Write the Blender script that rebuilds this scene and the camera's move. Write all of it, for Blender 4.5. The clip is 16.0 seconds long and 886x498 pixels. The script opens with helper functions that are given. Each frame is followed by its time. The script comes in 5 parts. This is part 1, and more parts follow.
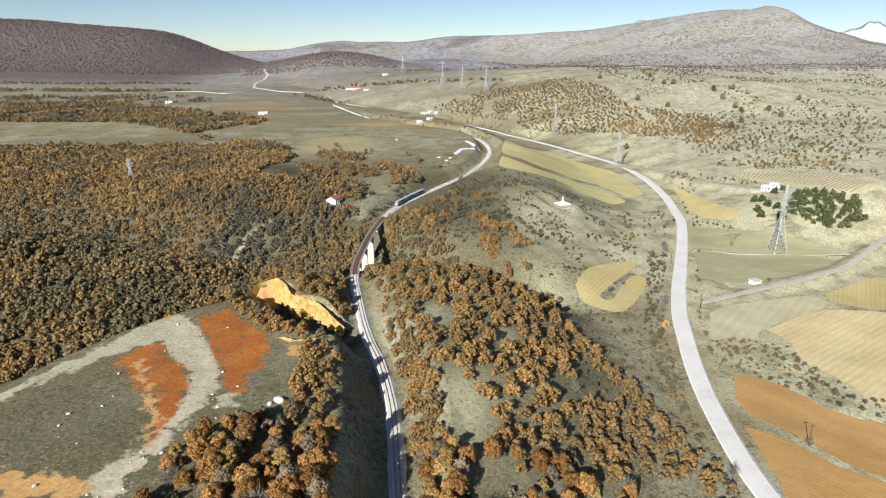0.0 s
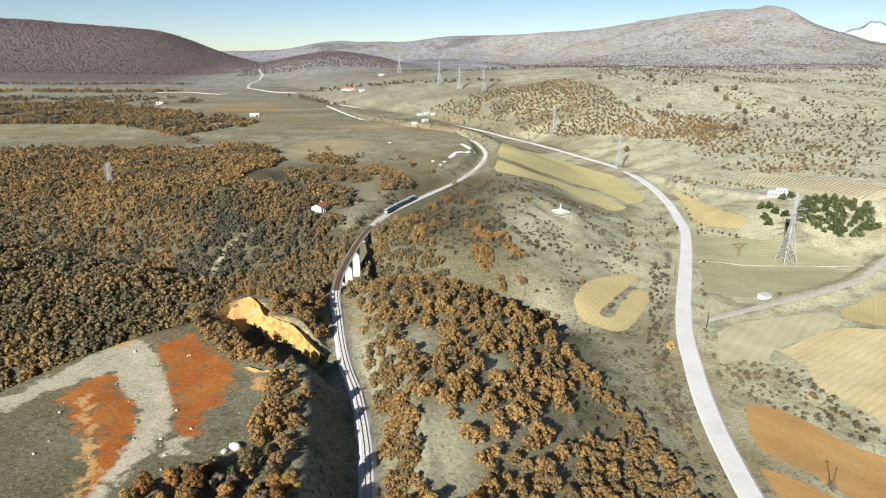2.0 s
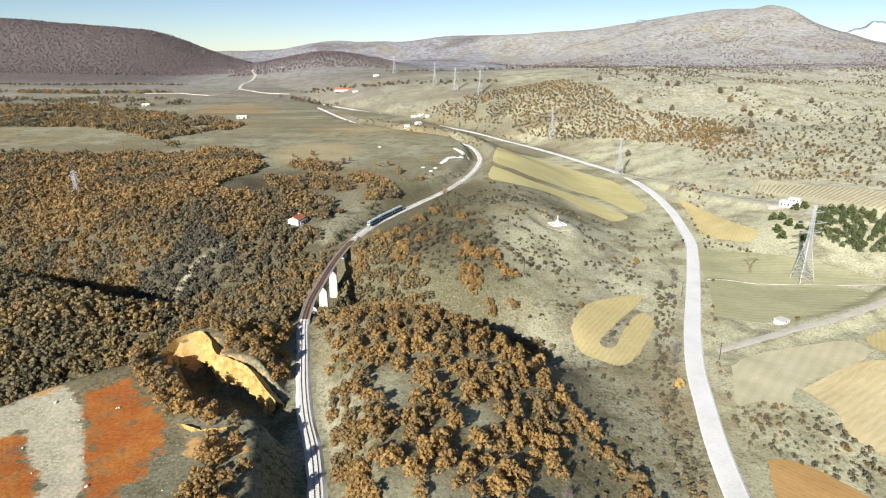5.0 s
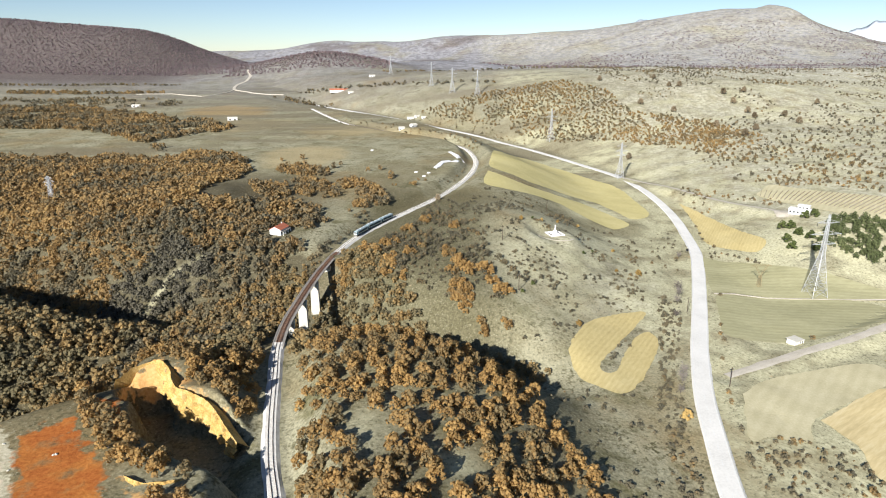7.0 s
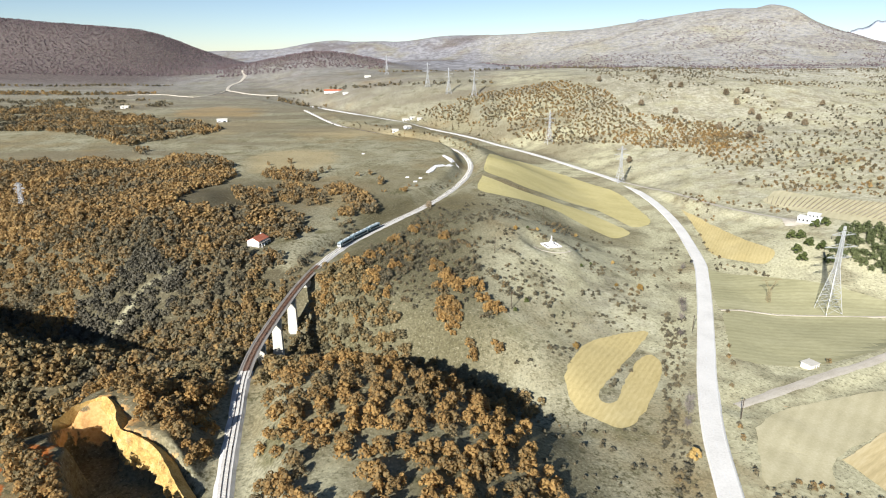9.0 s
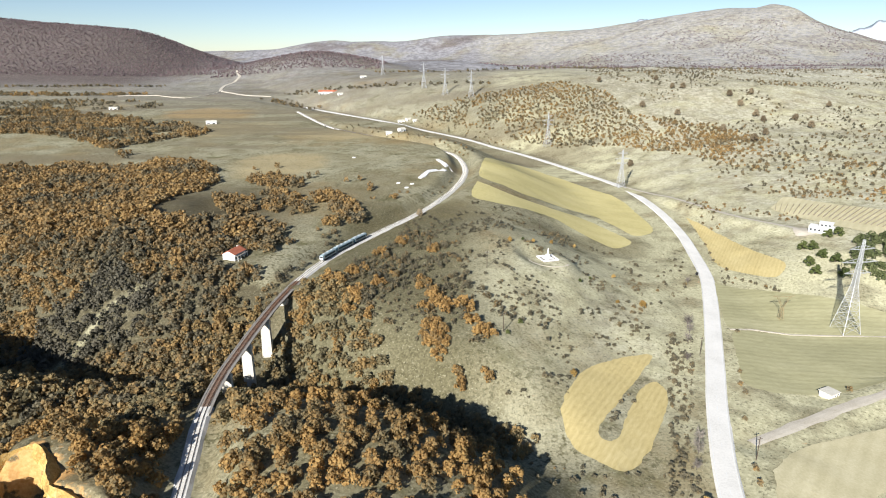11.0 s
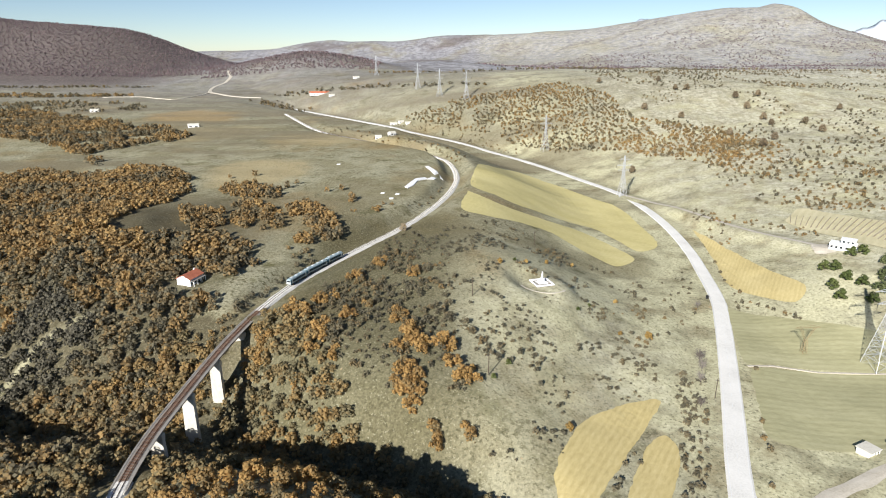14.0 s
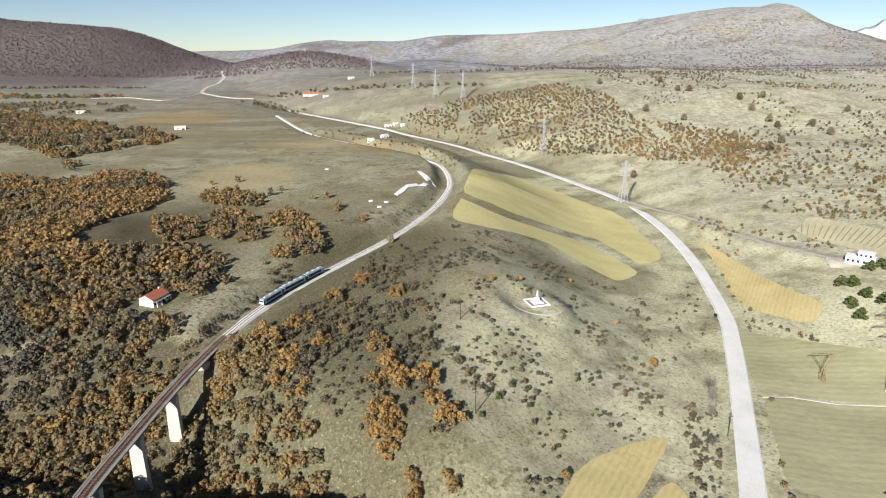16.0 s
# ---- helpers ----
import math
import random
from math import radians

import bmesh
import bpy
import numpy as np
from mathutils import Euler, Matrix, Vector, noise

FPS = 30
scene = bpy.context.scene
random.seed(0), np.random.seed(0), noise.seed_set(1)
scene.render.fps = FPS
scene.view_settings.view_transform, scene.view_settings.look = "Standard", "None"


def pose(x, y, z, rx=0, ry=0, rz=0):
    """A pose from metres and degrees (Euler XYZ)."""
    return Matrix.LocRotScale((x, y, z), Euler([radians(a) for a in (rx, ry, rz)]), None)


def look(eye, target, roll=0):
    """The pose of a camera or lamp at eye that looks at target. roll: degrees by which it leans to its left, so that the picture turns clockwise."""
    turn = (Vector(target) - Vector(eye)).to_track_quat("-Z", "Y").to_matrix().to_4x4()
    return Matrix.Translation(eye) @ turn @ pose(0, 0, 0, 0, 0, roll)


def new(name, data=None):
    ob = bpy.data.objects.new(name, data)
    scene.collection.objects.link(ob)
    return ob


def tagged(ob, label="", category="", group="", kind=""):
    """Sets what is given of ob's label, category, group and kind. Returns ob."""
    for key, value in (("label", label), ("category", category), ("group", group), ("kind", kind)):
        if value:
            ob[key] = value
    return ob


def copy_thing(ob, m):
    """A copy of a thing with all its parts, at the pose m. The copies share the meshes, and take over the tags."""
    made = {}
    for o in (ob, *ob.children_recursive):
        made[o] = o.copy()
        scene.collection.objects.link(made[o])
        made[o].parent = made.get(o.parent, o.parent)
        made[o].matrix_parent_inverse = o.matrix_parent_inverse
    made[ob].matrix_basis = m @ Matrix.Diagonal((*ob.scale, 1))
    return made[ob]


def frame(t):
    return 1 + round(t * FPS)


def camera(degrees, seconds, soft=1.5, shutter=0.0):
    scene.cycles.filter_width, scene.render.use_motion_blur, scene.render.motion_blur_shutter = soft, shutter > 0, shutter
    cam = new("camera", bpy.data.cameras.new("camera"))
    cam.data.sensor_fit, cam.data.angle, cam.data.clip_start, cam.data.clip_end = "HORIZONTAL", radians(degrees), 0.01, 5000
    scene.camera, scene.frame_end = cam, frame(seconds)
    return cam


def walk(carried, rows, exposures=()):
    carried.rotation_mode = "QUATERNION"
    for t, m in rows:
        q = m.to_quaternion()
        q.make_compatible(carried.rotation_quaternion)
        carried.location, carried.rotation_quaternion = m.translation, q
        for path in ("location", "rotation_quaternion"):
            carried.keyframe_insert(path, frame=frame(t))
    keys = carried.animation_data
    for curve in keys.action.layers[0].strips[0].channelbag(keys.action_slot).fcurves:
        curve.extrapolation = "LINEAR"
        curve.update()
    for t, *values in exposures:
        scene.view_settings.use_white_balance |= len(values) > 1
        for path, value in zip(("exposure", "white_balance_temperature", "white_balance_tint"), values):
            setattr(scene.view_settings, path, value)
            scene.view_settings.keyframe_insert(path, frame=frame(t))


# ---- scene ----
cam = camera(72, 16.0, soft=1.1)
TURN = -17.81  # degrees below level
PATH = [(0.0, 0.0, 0.0), (1.5, 4.8, 18.8), (3.5, 11.0, 43.2), (7.0, 21.2, 85.8), (9.0, 28.0, 111.0), (12.5, 39.0, 156.5), (14.5, 45.6, 183.5), (16.0, 50.5, 203.7)]
walk(cam, [(t, pose(x, y, 140, 90 + TURN, 0, 0)) for t, x, y in PATH], exposures=[(0.0, 0.6), (3.5, 0.72), (7.0, 0.78), (9.0, 0.8), (12.5, 0.8), (16.0, 0.62)])

# ---- daylight ----
SUN_ACROSS, SUN_UP = 207.0, 27.0
world = bpy.data.worlds.new("sky")
scene.world = world
world.use_nodes = True
sky = world.node_tree.nodes.new("ShaderNodeTexSky")
sky.sky_type, sky.sun_disc = "NISHITA", False
sky.sun_elevation, sky.sun_rotation = radians(SUN_UP), radians(SUN_ACROSS)
sky.altitude, sky.air_density, sky.dust_density = 1500, 0.8, 0.3
sky.ozone_density = 1.5
back = world.node_tree.nodes["Background"]
world.node_tree.links.new(sky.outputs[0], back.inputs[0])
back.inputs[1].default_value = 0.063
sun = new("sun", bpy.data.lights.new("sun", "SUN"))
sun.data.energy, sun.data.angle, sun.data.color = 5.0, radians(0.6), (1.0, 0.972, 0.932)
sa, se = radians(SUN_ACROSS), radians(SUN_UP)
sun.matrix_world = look((0, 0, 0), (-math.sin(sa) * math.cos(se), -math.cos(sa) * math.cos(se), -math.sin(se)))
sun.location = (0, 0, 600)

# ---- materials ----
def surface(name, colours, large, fine, rough=0.9, bump=0.3, depth=0.1, metal=0.0, local=False, vary=0.0, tint=0.0, stretch=(1, 1, 1), turn=0.0, mixed=0.5, gloss=0.2, furrow=0.0, thin=0.0):
    """Noise of two sizes (metres) through a ramp of colours; vary: lighter and darker by object; tint: by the mesh's own tint; thin: how much light leaves let through."""
    m = bpy.data.materials.new(name)
    m.use_nodes = True
    n, link = m.node_tree.nodes, m.node_tree.links.new
    b = n["Principled BSDF"]
    at = n.new("ShaderNodeTexCoord").outputs["Object"] if local else n.new("ShaderNodeNewGeometry").outputs["Position"]
    mp = n.new("ShaderNodeMapping")
    mp.inputs["Scale"].default_value = stretch
    if turn:
        first = n.new("ShaderNodeMapping")
        first.inputs["Rotation"].default_value = (0, 0, radians(turn))
        link(at, first.inputs[0])
        at = first.outputs[0]
    link(at, mp.inputs[0])
    made = []
    for size, detail in ((large, 4.0), (fine, 5.0)):
        t = n.new("ShaderNodeTexNoise")
        t.inputs["Scale"].default_value, t.inputs["Detail"].default_value, t.inputs["Roughness"].default_value = 1 / size, detail, 0.62
        link(mp.outputs[0], t.inputs["Vector"])
        made.append(t)
    mix = n.new("ShaderNodeMix")
    mix.inputs[0].default_value = mixed
    link(made[0].outputs[0], mix.inputs[2]), link(made[1].outputs[0], mix.inputs[3])
    value = mix.outputs[0]
    if furrow:
        w, bend = n.new("ShaderNodeTexWave"), n.new("ShaderNodeMath")
        link(at, w.inputs[0])
        w.bands_direction = "X"
        w.inputs["Scale"].default_value, w.inputs["Distortion"].default_value, w.inputs["Detail"].default_value, w.inputs["Detail Scale"].default_value = 0.314 / furrow, 1.4, 3, 0.12
        bend.operation = "MULTIPLY_ADD"
        link(w.outputs["Fac"], bend.inputs[0])
        bend.inputs[1].default_value = 0.085
        less = n.new("ShaderNodeMath")
        less.operation = "SUBTRACT"
        link(value, less.inputs[0])
        less.inputs[1].default_value = 0.042
        link(less.outputs[0], bend.inputs[2])
        value = bend.outputs[0]
    if vary or tint:
        add = n.new("ShaderNodeMath")
        add.operation = "MULTIPLY_ADD"
        if tint:
            a = n.new("ShaderNodeAttribute")
            a.attribute_name = "tint"
            link(a.outputs["Fac"], add.inputs[0])
        else:
            link(n.new("ShaderNodeObjectInfo").outputs["Random"], add.inputs[0])
        add.inputs[1].default_value = vary or tint
        less = n.new("ShaderNodeMath")
        less.operation = "SUBTRACT"
        link(value, less.inputs[0])
        less.inputs[1].default_value = (vary or tint) / 2
        link(less.outputs[0], add.inputs[2])
        value = add.outputs[0]
    ramp = n.new("ShaderNodeValToRGB")
    e = ramp.color_ramp.elements
    while len(e) < len(colours):
        e.new(0.5)
    for k, c in enumerate(colours):
        e[k].position, e[k].color = 0.28 + 0.44 * k / max(1, len(colours) - 1), (*c, 1)
    link(value, ramp.inputs[0])
    link(ramp.outputs[0], b.inputs["Base Color"])
    b.inputs["Roughness"].default_value, b.inputs["Metallic"].default_value = rough, metal
    b.inputs["Specular IOR Level"].default_value = gloss
    if thin:
        through_leaf, both = n.new("ShaderNodeBsdfTranslucent"), n.new("ShaderNodeMixShader")
        link(ramp.outputs[0], through_leaf.inputs["Color"])
        both.inputs[0].default_value = thin
        link(b.outputs[0], both.inputs[1]), link(through_leaf.outputs[0], both.inputs[2])
        link(both.outputs[0], n["Material Output"].inputs["Surface"])
    if bump:
        k = n.new("ShaderNodeBump")
        k.inputs["Strength"].default_value, k.inputs["Distance"].default_value = bump, depth
        link(made[1].outputs[0], k.inputs["Height"])
        link(k.outputs[0], b.inputs["Normal"])
    return m


def ground_surface():
    """Dry grass, bare soil and pale stone; the mesh says how stony and how wooded a place is."""
    m = bpy.data.materials.new("dry_grassland")
    m.use_nodes = True
    n, link = m.node_tree.nodes, m.node_tree.links.new
    at = n.new("ShaderNodeNewGeometry").outputs["Position"]

    def speckle(size, detail, low, high):
        t, r = n.new("ShaderNodeTexNoise"), n.new("ShaderNodeMapRange")
        t.inputs["Scale"].default_value, t.inputs["Detail"].default_value, t.inputs["Roughness"].default_value = 1 / size, detail, 0.6
        link(at, t.inputs["Vector"])
        link(t.outputs[0], r.inputs[0])
        r.inputs[1].default_value, r.inputs[2].default_value = low, high
        return r.outputs[0], t.outputs[0]

    def mixed(fac, a, b):
        x = n.new("ShaderNodeMix")
        x.data_type = "RGBA"
        link(fac, x.inputs[0])
        for slot, c in ((6, a), (7, b)):
            if isinstance(c, tuple):
                x.inputs[slot].default_value = (*c, 1)
            else:
                link(c, x.inputs[slot])
        return x.outputs[2]

    def times(a, b):
        x = n.new("ShaderNodeMath")
        x.operation, x.use_clamp = "MULTIPLY", True
        link(a, x.inputs[0])
        if isinstance(b, float):
            x.inputs[1].default_value = b
        else:
            link(b, x.inputs[1])
        return x.outputs[0]

    def map_of(name):
        a = n.new("ShaderNodeAttribute")
        a.attribute_name = name
        return a.outputs["Fac"]
    fine, height = speckle(1.1, 7, 0.27, 0.73)
    grass = mixed(fine, (0.13, 0.119, 0.07), (0.37, 0.333, 0.205))
    grass = mixed(speckle(38, 5, 0.42, 0.62)[0], grass, mixed(fine, (0.21, 0.199, 0.131), (0.47, 0.442, 0.3)))
    grass = mixed(speckle(17, 6, 0.55, 0.68)[0], grass, mixed(fine, (0.085, 0.078, 0.0365), (0.2, 0.185, 0.0914)))
    grass = mixed(speckle(90, 5, 0.5, 0.7)[0], grass, mixed(fine, (0.2, 0.145, 0.0696), (0.33, 0.25, 0.122)))
    grass = mixed(times(speckle(26, 5, 0.4, 0.6)[0], speckle(2.4, 4, 0.52, 0.62)[0]), grass, mixed(fine, (0.055, 0.05, 0.0244), (0.14, 0.125, 0.0609)))
    grass = mixed(times(map_of("pale"), speckle(19, 7, 0.33, 0.56)[0]), grass, mixed(speckle(1.6, 6, 0.3, 0.7)[0], (0.34, 0.318, 0.195), (0.62, 0.588, 0.385)))
    grass = mixed(times(map_of("olive"), 0.85), grass, mixed(fine, (0.06, 0.054, 0.029), (0.17, 0.152, 0.084)))
    grass = mixed(times(map_of("dun"), 0.8), grass, mixed(fine, (0.24, 0.165, 0.074), (0.4, 0.29, 0.139)))
    grass = mixed(times(map_of("straw"), 0.8), grass, mixed(fine, (0.29, 0.238, 0.125), (0.45, 0.37, 0.21)))
    grass = mixed(times(map_of("dark"), 0.55), grass, mixed(fine, (0.1, 0.082, 0.0418), (0.21, 0.175, 0.087)))
    # Leaf litter, darkened further for the shade under trees and viaduct.
    grass = mixed(times(map_of("leafy_shade"), 0.85), grass, mixed(fine, (0.04, 0.034, 0.02), (0.118, 0.098, 0.057)))
    strip, across, on_strip = n.new("ShaderNodeTexNoise"), n.new("ShaderNodeMapping"), n.new("ShaderNodeMapRange")
    across.inputs["Scale"].default_value, across.inputs["Rotation"].default_value = (0.3, 1.6, 1), (0, 0, radians(12))
    link(at, across.inputs[0]), link(across.outputs[0], strip.inputs["Vector"]), link(strip.outputs[0], on_strip.inputs[0])
    strip.inputs["Scale"].default_value, strip.inputs["Detail"].default_value = 1 / 75, 4
    on_strip.inputs[1].default_value, on_strip.inputs[2].default_value = 0.47, 0.6
    grass = mixed(times(map_of("plain"), times(on_strip.outputs[0], 0.75)), grass, mixed(fine, (0.12, 0.1, 0.062), (0.24, 0.205, 0.13)))
    # Grey far rock with bluish haze mixed into its colour, stronger with distance.
    hazed_upland = mixed(speckle(26, 6, 0.4, 0.6)[0], (0.19, 0.187, 0.198), (0.335, 0.33, 0.343))
    grass = mixed(times(map_of("hazed_upland"), speckle(210, 7, 0.25, 0.5)[0]), grass, hazed_upland)
    # Brown heath, its blue raised to paint in the distance haze.
    grass = mixed(times(map_of("hazed_heath"), 0.95), grass, mixed(speckle(9, 6, 0.35, 0.65)[0], (0.085, 0.069, 0.067), (0.155, 0.123, 0.112)))
    stone = mixed(speckle(5, 6, 0.4, 0.62)[0], (0.28, 0.262, 0.195), (0.64, 0.615, 0.5))
    grass = mixed(times(map_of("stony"), speckle(24, 6, 0.36, 0.56)[0]), grass, stone)
    grass = mixed(times(speckle(1.3, 3, 0.56, 0.64)[0], 0.55), grass, (0.06, 0.055, 0.0278))
    grass = mixed(times(speckle(0.9, 2, 0.62, 0.68)[0], 0.3), grass, (0.62, 0.58, 0.418))
    edge = speckle(5.0, 7, 0.25, 0.75)[0]

    def soil(name, colour):
        """Bare soil whose edge is broken up by the grass."""
        a, r = n.new("ShaderNodeMath"), n.new("ShaderNodeMapRange")
        a.operation = "ADD"
        link(map_of(name), a.inputs[0]), link(edge, a.inputs[1])
        link(a.outputs[0], r.inputs[0])
        r.inputs[1].default_value, r.inputs[2].default_value = 0.93, 1.12
        return mixed(r.outputs[0], grass, colour)
    rubble = mixed(speckle(0.9, 4, 0.4, 0.6)[0], (0.29, 0.262, 0.168), (0.55, 0.505, 0.35))
    grass = soil("rubble", mixed(speckle(11, 5, 0.35, 0.6)[0], rubble, mixed(fine, (0.32, 0.283, 0.18), (0.63, 0.575, 0.42))))
    red = mixed(fine, (0.27, 0.075, 0.018), (0.47, 0.16, 0.04))
    red = mixed(speckle(14, 5, 0.45, 0.65)[0], red, mixed(fine, (0.36, 0.13, 0.028), (0.56, 0.24, 0.06)))
    red = mixed(speckle(7, 6, 0.54, 0.72)[0], red, mixed(fine, (0.10, 0.08, 0.045), (0.25, 0.17, 0.085)))
    grass = soil("red", red)
    grass = soil("track", mixed(fine, (0.42, 0.35, 0.24), (0.66, 0.57, 0.42)))
    grass = soil("sand", mixed(fine, (0.44, 0.23, 0.075), (0.66, 0.42, 0.18)))
    b = n["Principled BSDF"]
    link(grass, b.inputs["Base Color"])
    b.inputs["Roughness"].default_value, b.inputs["Specular IOR Level"].default_value = 0.95, 0.1
    k = n.new("ShaderNodeBump")
    k.inputs["Strength"].default_value, k.inputs["Distance"].default_value = 0.5, 0.35
    link(height, k.inputs["Height"])
    link(k.outputs[0], b.inputs["Normal"])
    return m


DRY_GRASS = ground_surface()
ASPHALT = surface("worn_asphalt", [(0.54, 0.52, 0.475), (0.7, 0.68, 0.63), (0.8, 0.775, 0.725)], 14, 0.8, 0.75, 0.2, 0.02)
PAINT = surface("white_road_paint", [(0.6, 0.6, 0.58), (0.8, 0.8, 0.78)], 2, 0.2, 0.6, 0)
DIRT_TRACK = surface("packed_earth_track", [(0.36, 0.312, 0.24), (0.504, 0.456, 0.372), (0.6, 0.552, 0.468)], 6, 0.7, 0.95, 0.3, 0.06)
BALLAST = surface("pale_ballast", [(0.41, 0.384, 0.348), (0.646, 0.621, 0.571), (0.8, 0.795, 0.745)], 3, 0.25, 0.95, 0.6, 0.08)
RAIL_STEEL = surface("rusty_rail_steel", [(0.05, 0.03, 0.022), (0.10, 0.06, 0.04), (0.14, 0.09, 0.07)], 2, 0.2, 0.5, 0, metal=0.5)
SLEEPER = surface("brown_sleeper", [(0.06, 0.035, 0.025), (0.13, 0.07, 0.045), (0.2, 0.12, 0.08)], 2, 0.2, 0.85, 0.2, 0.02)
PALE_SLEEPER = surface("concrete_sleeper", [(0.46, 0.44, 0.4), (0.62, 0.6, 0.55)], 2, 0.2, 0.9, 0)
CONCRETE = surface("weathered_concrete", [(0.40, 0.37, 0.30), (0.58, 0.55, 0.47), (0.66, 0.63, 0.55)], 5, 0.5, 0.9, 0.15, 0.03, stretch=(1, 1, 0.3))
DARK_CONCRETE = surface("stained_concrete", [(0.16, 0.14, 0.12), (0.26, 0.24, 0.21), (0.34, 0.31, 0.27)], 4, 0.5, 0.9, 0.15, 0.03)
STRAW = surface("straw_stubble", [(0.37, 0.29, 0.12), (0.5, 0.405, 0.185), (0.6, 0.505, 0.26)], 22, 0.9, 0.95, 0.4, 0.1, stretch=(1, 0.25, 1), turn=33, furrow=2.4)
PALE_STRAW = surface("pale_stubble", [(0.437, 0.345, 0.172), (0.598, 0.483, 0.253), (0.713, 0.609, 0.368)], 12, 0.8, 0.95, 0.4, 0.1, stretch=(1, 0.12, 1), turn=55, furrow=3.4)
GREENISH = surface("sprouting_field", [(0.26, 0.245, 0.13), (0.355, 0.335, 0.19), (0.45, 0.42, 0.255)], 18, 1.0, 0.95, 0.4, 0.1, stretch=(1, 0.25, 1), turn=95, furrow=4.0)
OLD_STRAW = surface("old_grass_field", [(0.39, 0.335, 0.135), (0.51, 0.445, 0.2), (0.6, 0.53, 0.275)], 26, 1.0, 0.95, 0.4, 0.1, stretch=(1, 0.3, 1), turn=119, furrow=3.0)
PLOUGHED = surface("ploughed_brown_soil", [(0.34, 0.185, 0.06), (0.45, 0.265, 0.095), (0.53, 0.345, 0.145)], 9, 0.7, 0.95, 0.5, 0.15, stretch=(1, 0.3, 1), turn=133, furrow=2.2)
TAN_SOIL = surface("bare_tan_soil", [(0.4, 0.355, 0.21), (0.5, 0.45, 0.28), (0.6, 0.545, 0.36)], 15, 0.9, 0.95, 0.4, 0.1, furrow=5.0, turn=40)
YELLOW_ROCK = surface("yellow_rock", [(0.22, 0.13, 0.045), (0.52, 0.34, 0.11), (0.70, 0.54, 0.27)], 4, 0.6, 0.95, 0.8, 0.4)
BARK = surface("bark", [(0.06, 0.05, 0.04), (0.13, 0.11, 0.09)], 1, 0.2, 0.95, 0.2, 0.02)
RUSSET = surface("russet_leaves", [(0.227, 0.12, 0.04), (0.427, 0.232, 0.074), (0.613, 0.376, 0.135)], 2.2, 0.5, 0.85, 0, local=True, vary=0.4, thin=0.4)
GOLDEN = surface("golden_brown_leaves", [(0.25, 0.165, 0.055), (0.45, 0.3, 0.101), (0.625, 0.45, 0.174)], 2.2, 0.5, 0.85, 0, local=True, vary=0.4, thin=0.4)
DULL = surface("withered_grey_leaves", [(0.162, 0.127, 0.082), (0.297, 0.234, 0.15), (0.446, 0.364, 0.24)], 2.2, 0.5, 0.9, 0, local=True, vary=0.3, thin=0.38)
GREEN = surface("evergreen_leaves", [(0.03, 0.042, 0.012), (0.065, 0.082, 0.024), (0.11, 0.125, 0.042)], 2.2, 0.5, 0.85, 0, local=True, vary=0.3)
NEAR_WOOD = surface("golden_woodland_leaves", [(0.173, 0.149, 0.092), (0.26, 0.202, 0.104), (0.367, 0.231, 0.089), (0.492, 0.318, 0.121)], 40, 1.2, 0.9, 0, tint=0.6, mixed=0.65, thin=0.4)
WOODLAND = surface("woodland_leaves", [(0.137, 0.125, 0.086), (0.21, 0.181, 0.114), (0.283, 0.202, 0.098), (0.373, 0.243, 0.101), (0.479, 0.331, 0.141)], 60, 1.6, 0.9, 0, tint=0.6, mixed=0.6, thin=0.38)
WHITE_WALL = surface("white_render", [(0.72, 0.71, 0.68), (0.82, 0.81, 0.78)], 4, 0.4, 0.85, 0.1, 0.02)
ROOF_TILE = surface("red_roof_tile", [(0.28, 0.09, 0.05), (0.42, 0.14, 0.08), (0.5, 0.2, 0.12)], 3, 0.25, 0.85, 0.4, 0.05)
DARK_GLASS = surface("dark_glass", [(0.02, 0.025, 0.03), (0.03, 0.035, 0.04)], 3, 1, 0.12, 0, gloss=0.5)
GALVANISED = surface("galvanised_steel", [(0.42, 0.43, 0.44), (0.58, 0.59, 0.6)], 3, 0.3, 0.5, 0, metal=0.4)
TIMBER = surface("creosoted_timber", [(0.05, 0.035, 0.025), (0.1, 0.075, 0.055)], 2, 0.2, 0.9, 0)
MARBLE = surface("white_marble", [(0.74, 0.73, 0.71), (0.84, 0.83, 0.81)], 2, 0.3, 0.5, 0)
TRAIN_BLUE = surface("blue_train_paint", [(0.03, 0.10, 0.14), (0.05, 0.15, 0.20)], 5, 0.5, 0.4, 0, gloss=0.5)
TRAIN_PALE = surface("pale_train_paint", [(0.48, 0.52, 0.52), (0.6, 0.63, 0.62)], 5, 0.5, 0.4, 0, gloss=0.5)
TRAIN_ROOF = surface("grey_blue_train_roof", [(0.22, 0.3, 0.33), (0.34, 0.42, 0.44)], 3, 0.4, 0.6, 0)
BLACK = surface("black_running_gear", [(0.012, 0.012, 0.012), (0.03, 0.028, 0.026)], 2, 0.3, 0.8, 0)


# ---- lie of the land: one height for each place ----
def sm(a, b, v):
    s = np.clip((v - a) / (b - a), 0.0, 1.0)
    return s * s * (3 - 2 * s)


def bump(x, y, cx, cy, rx, ry, turn, height):
    c, s = math.cos(radians(turn)), math.sin(radians(turn))
    u, v = ((x - cx) * c + (y - cy) * s) / rx, ((y - cy) * c - (x - cx) * s) / ry
    return height * np.exp(-(u * u + v * v))


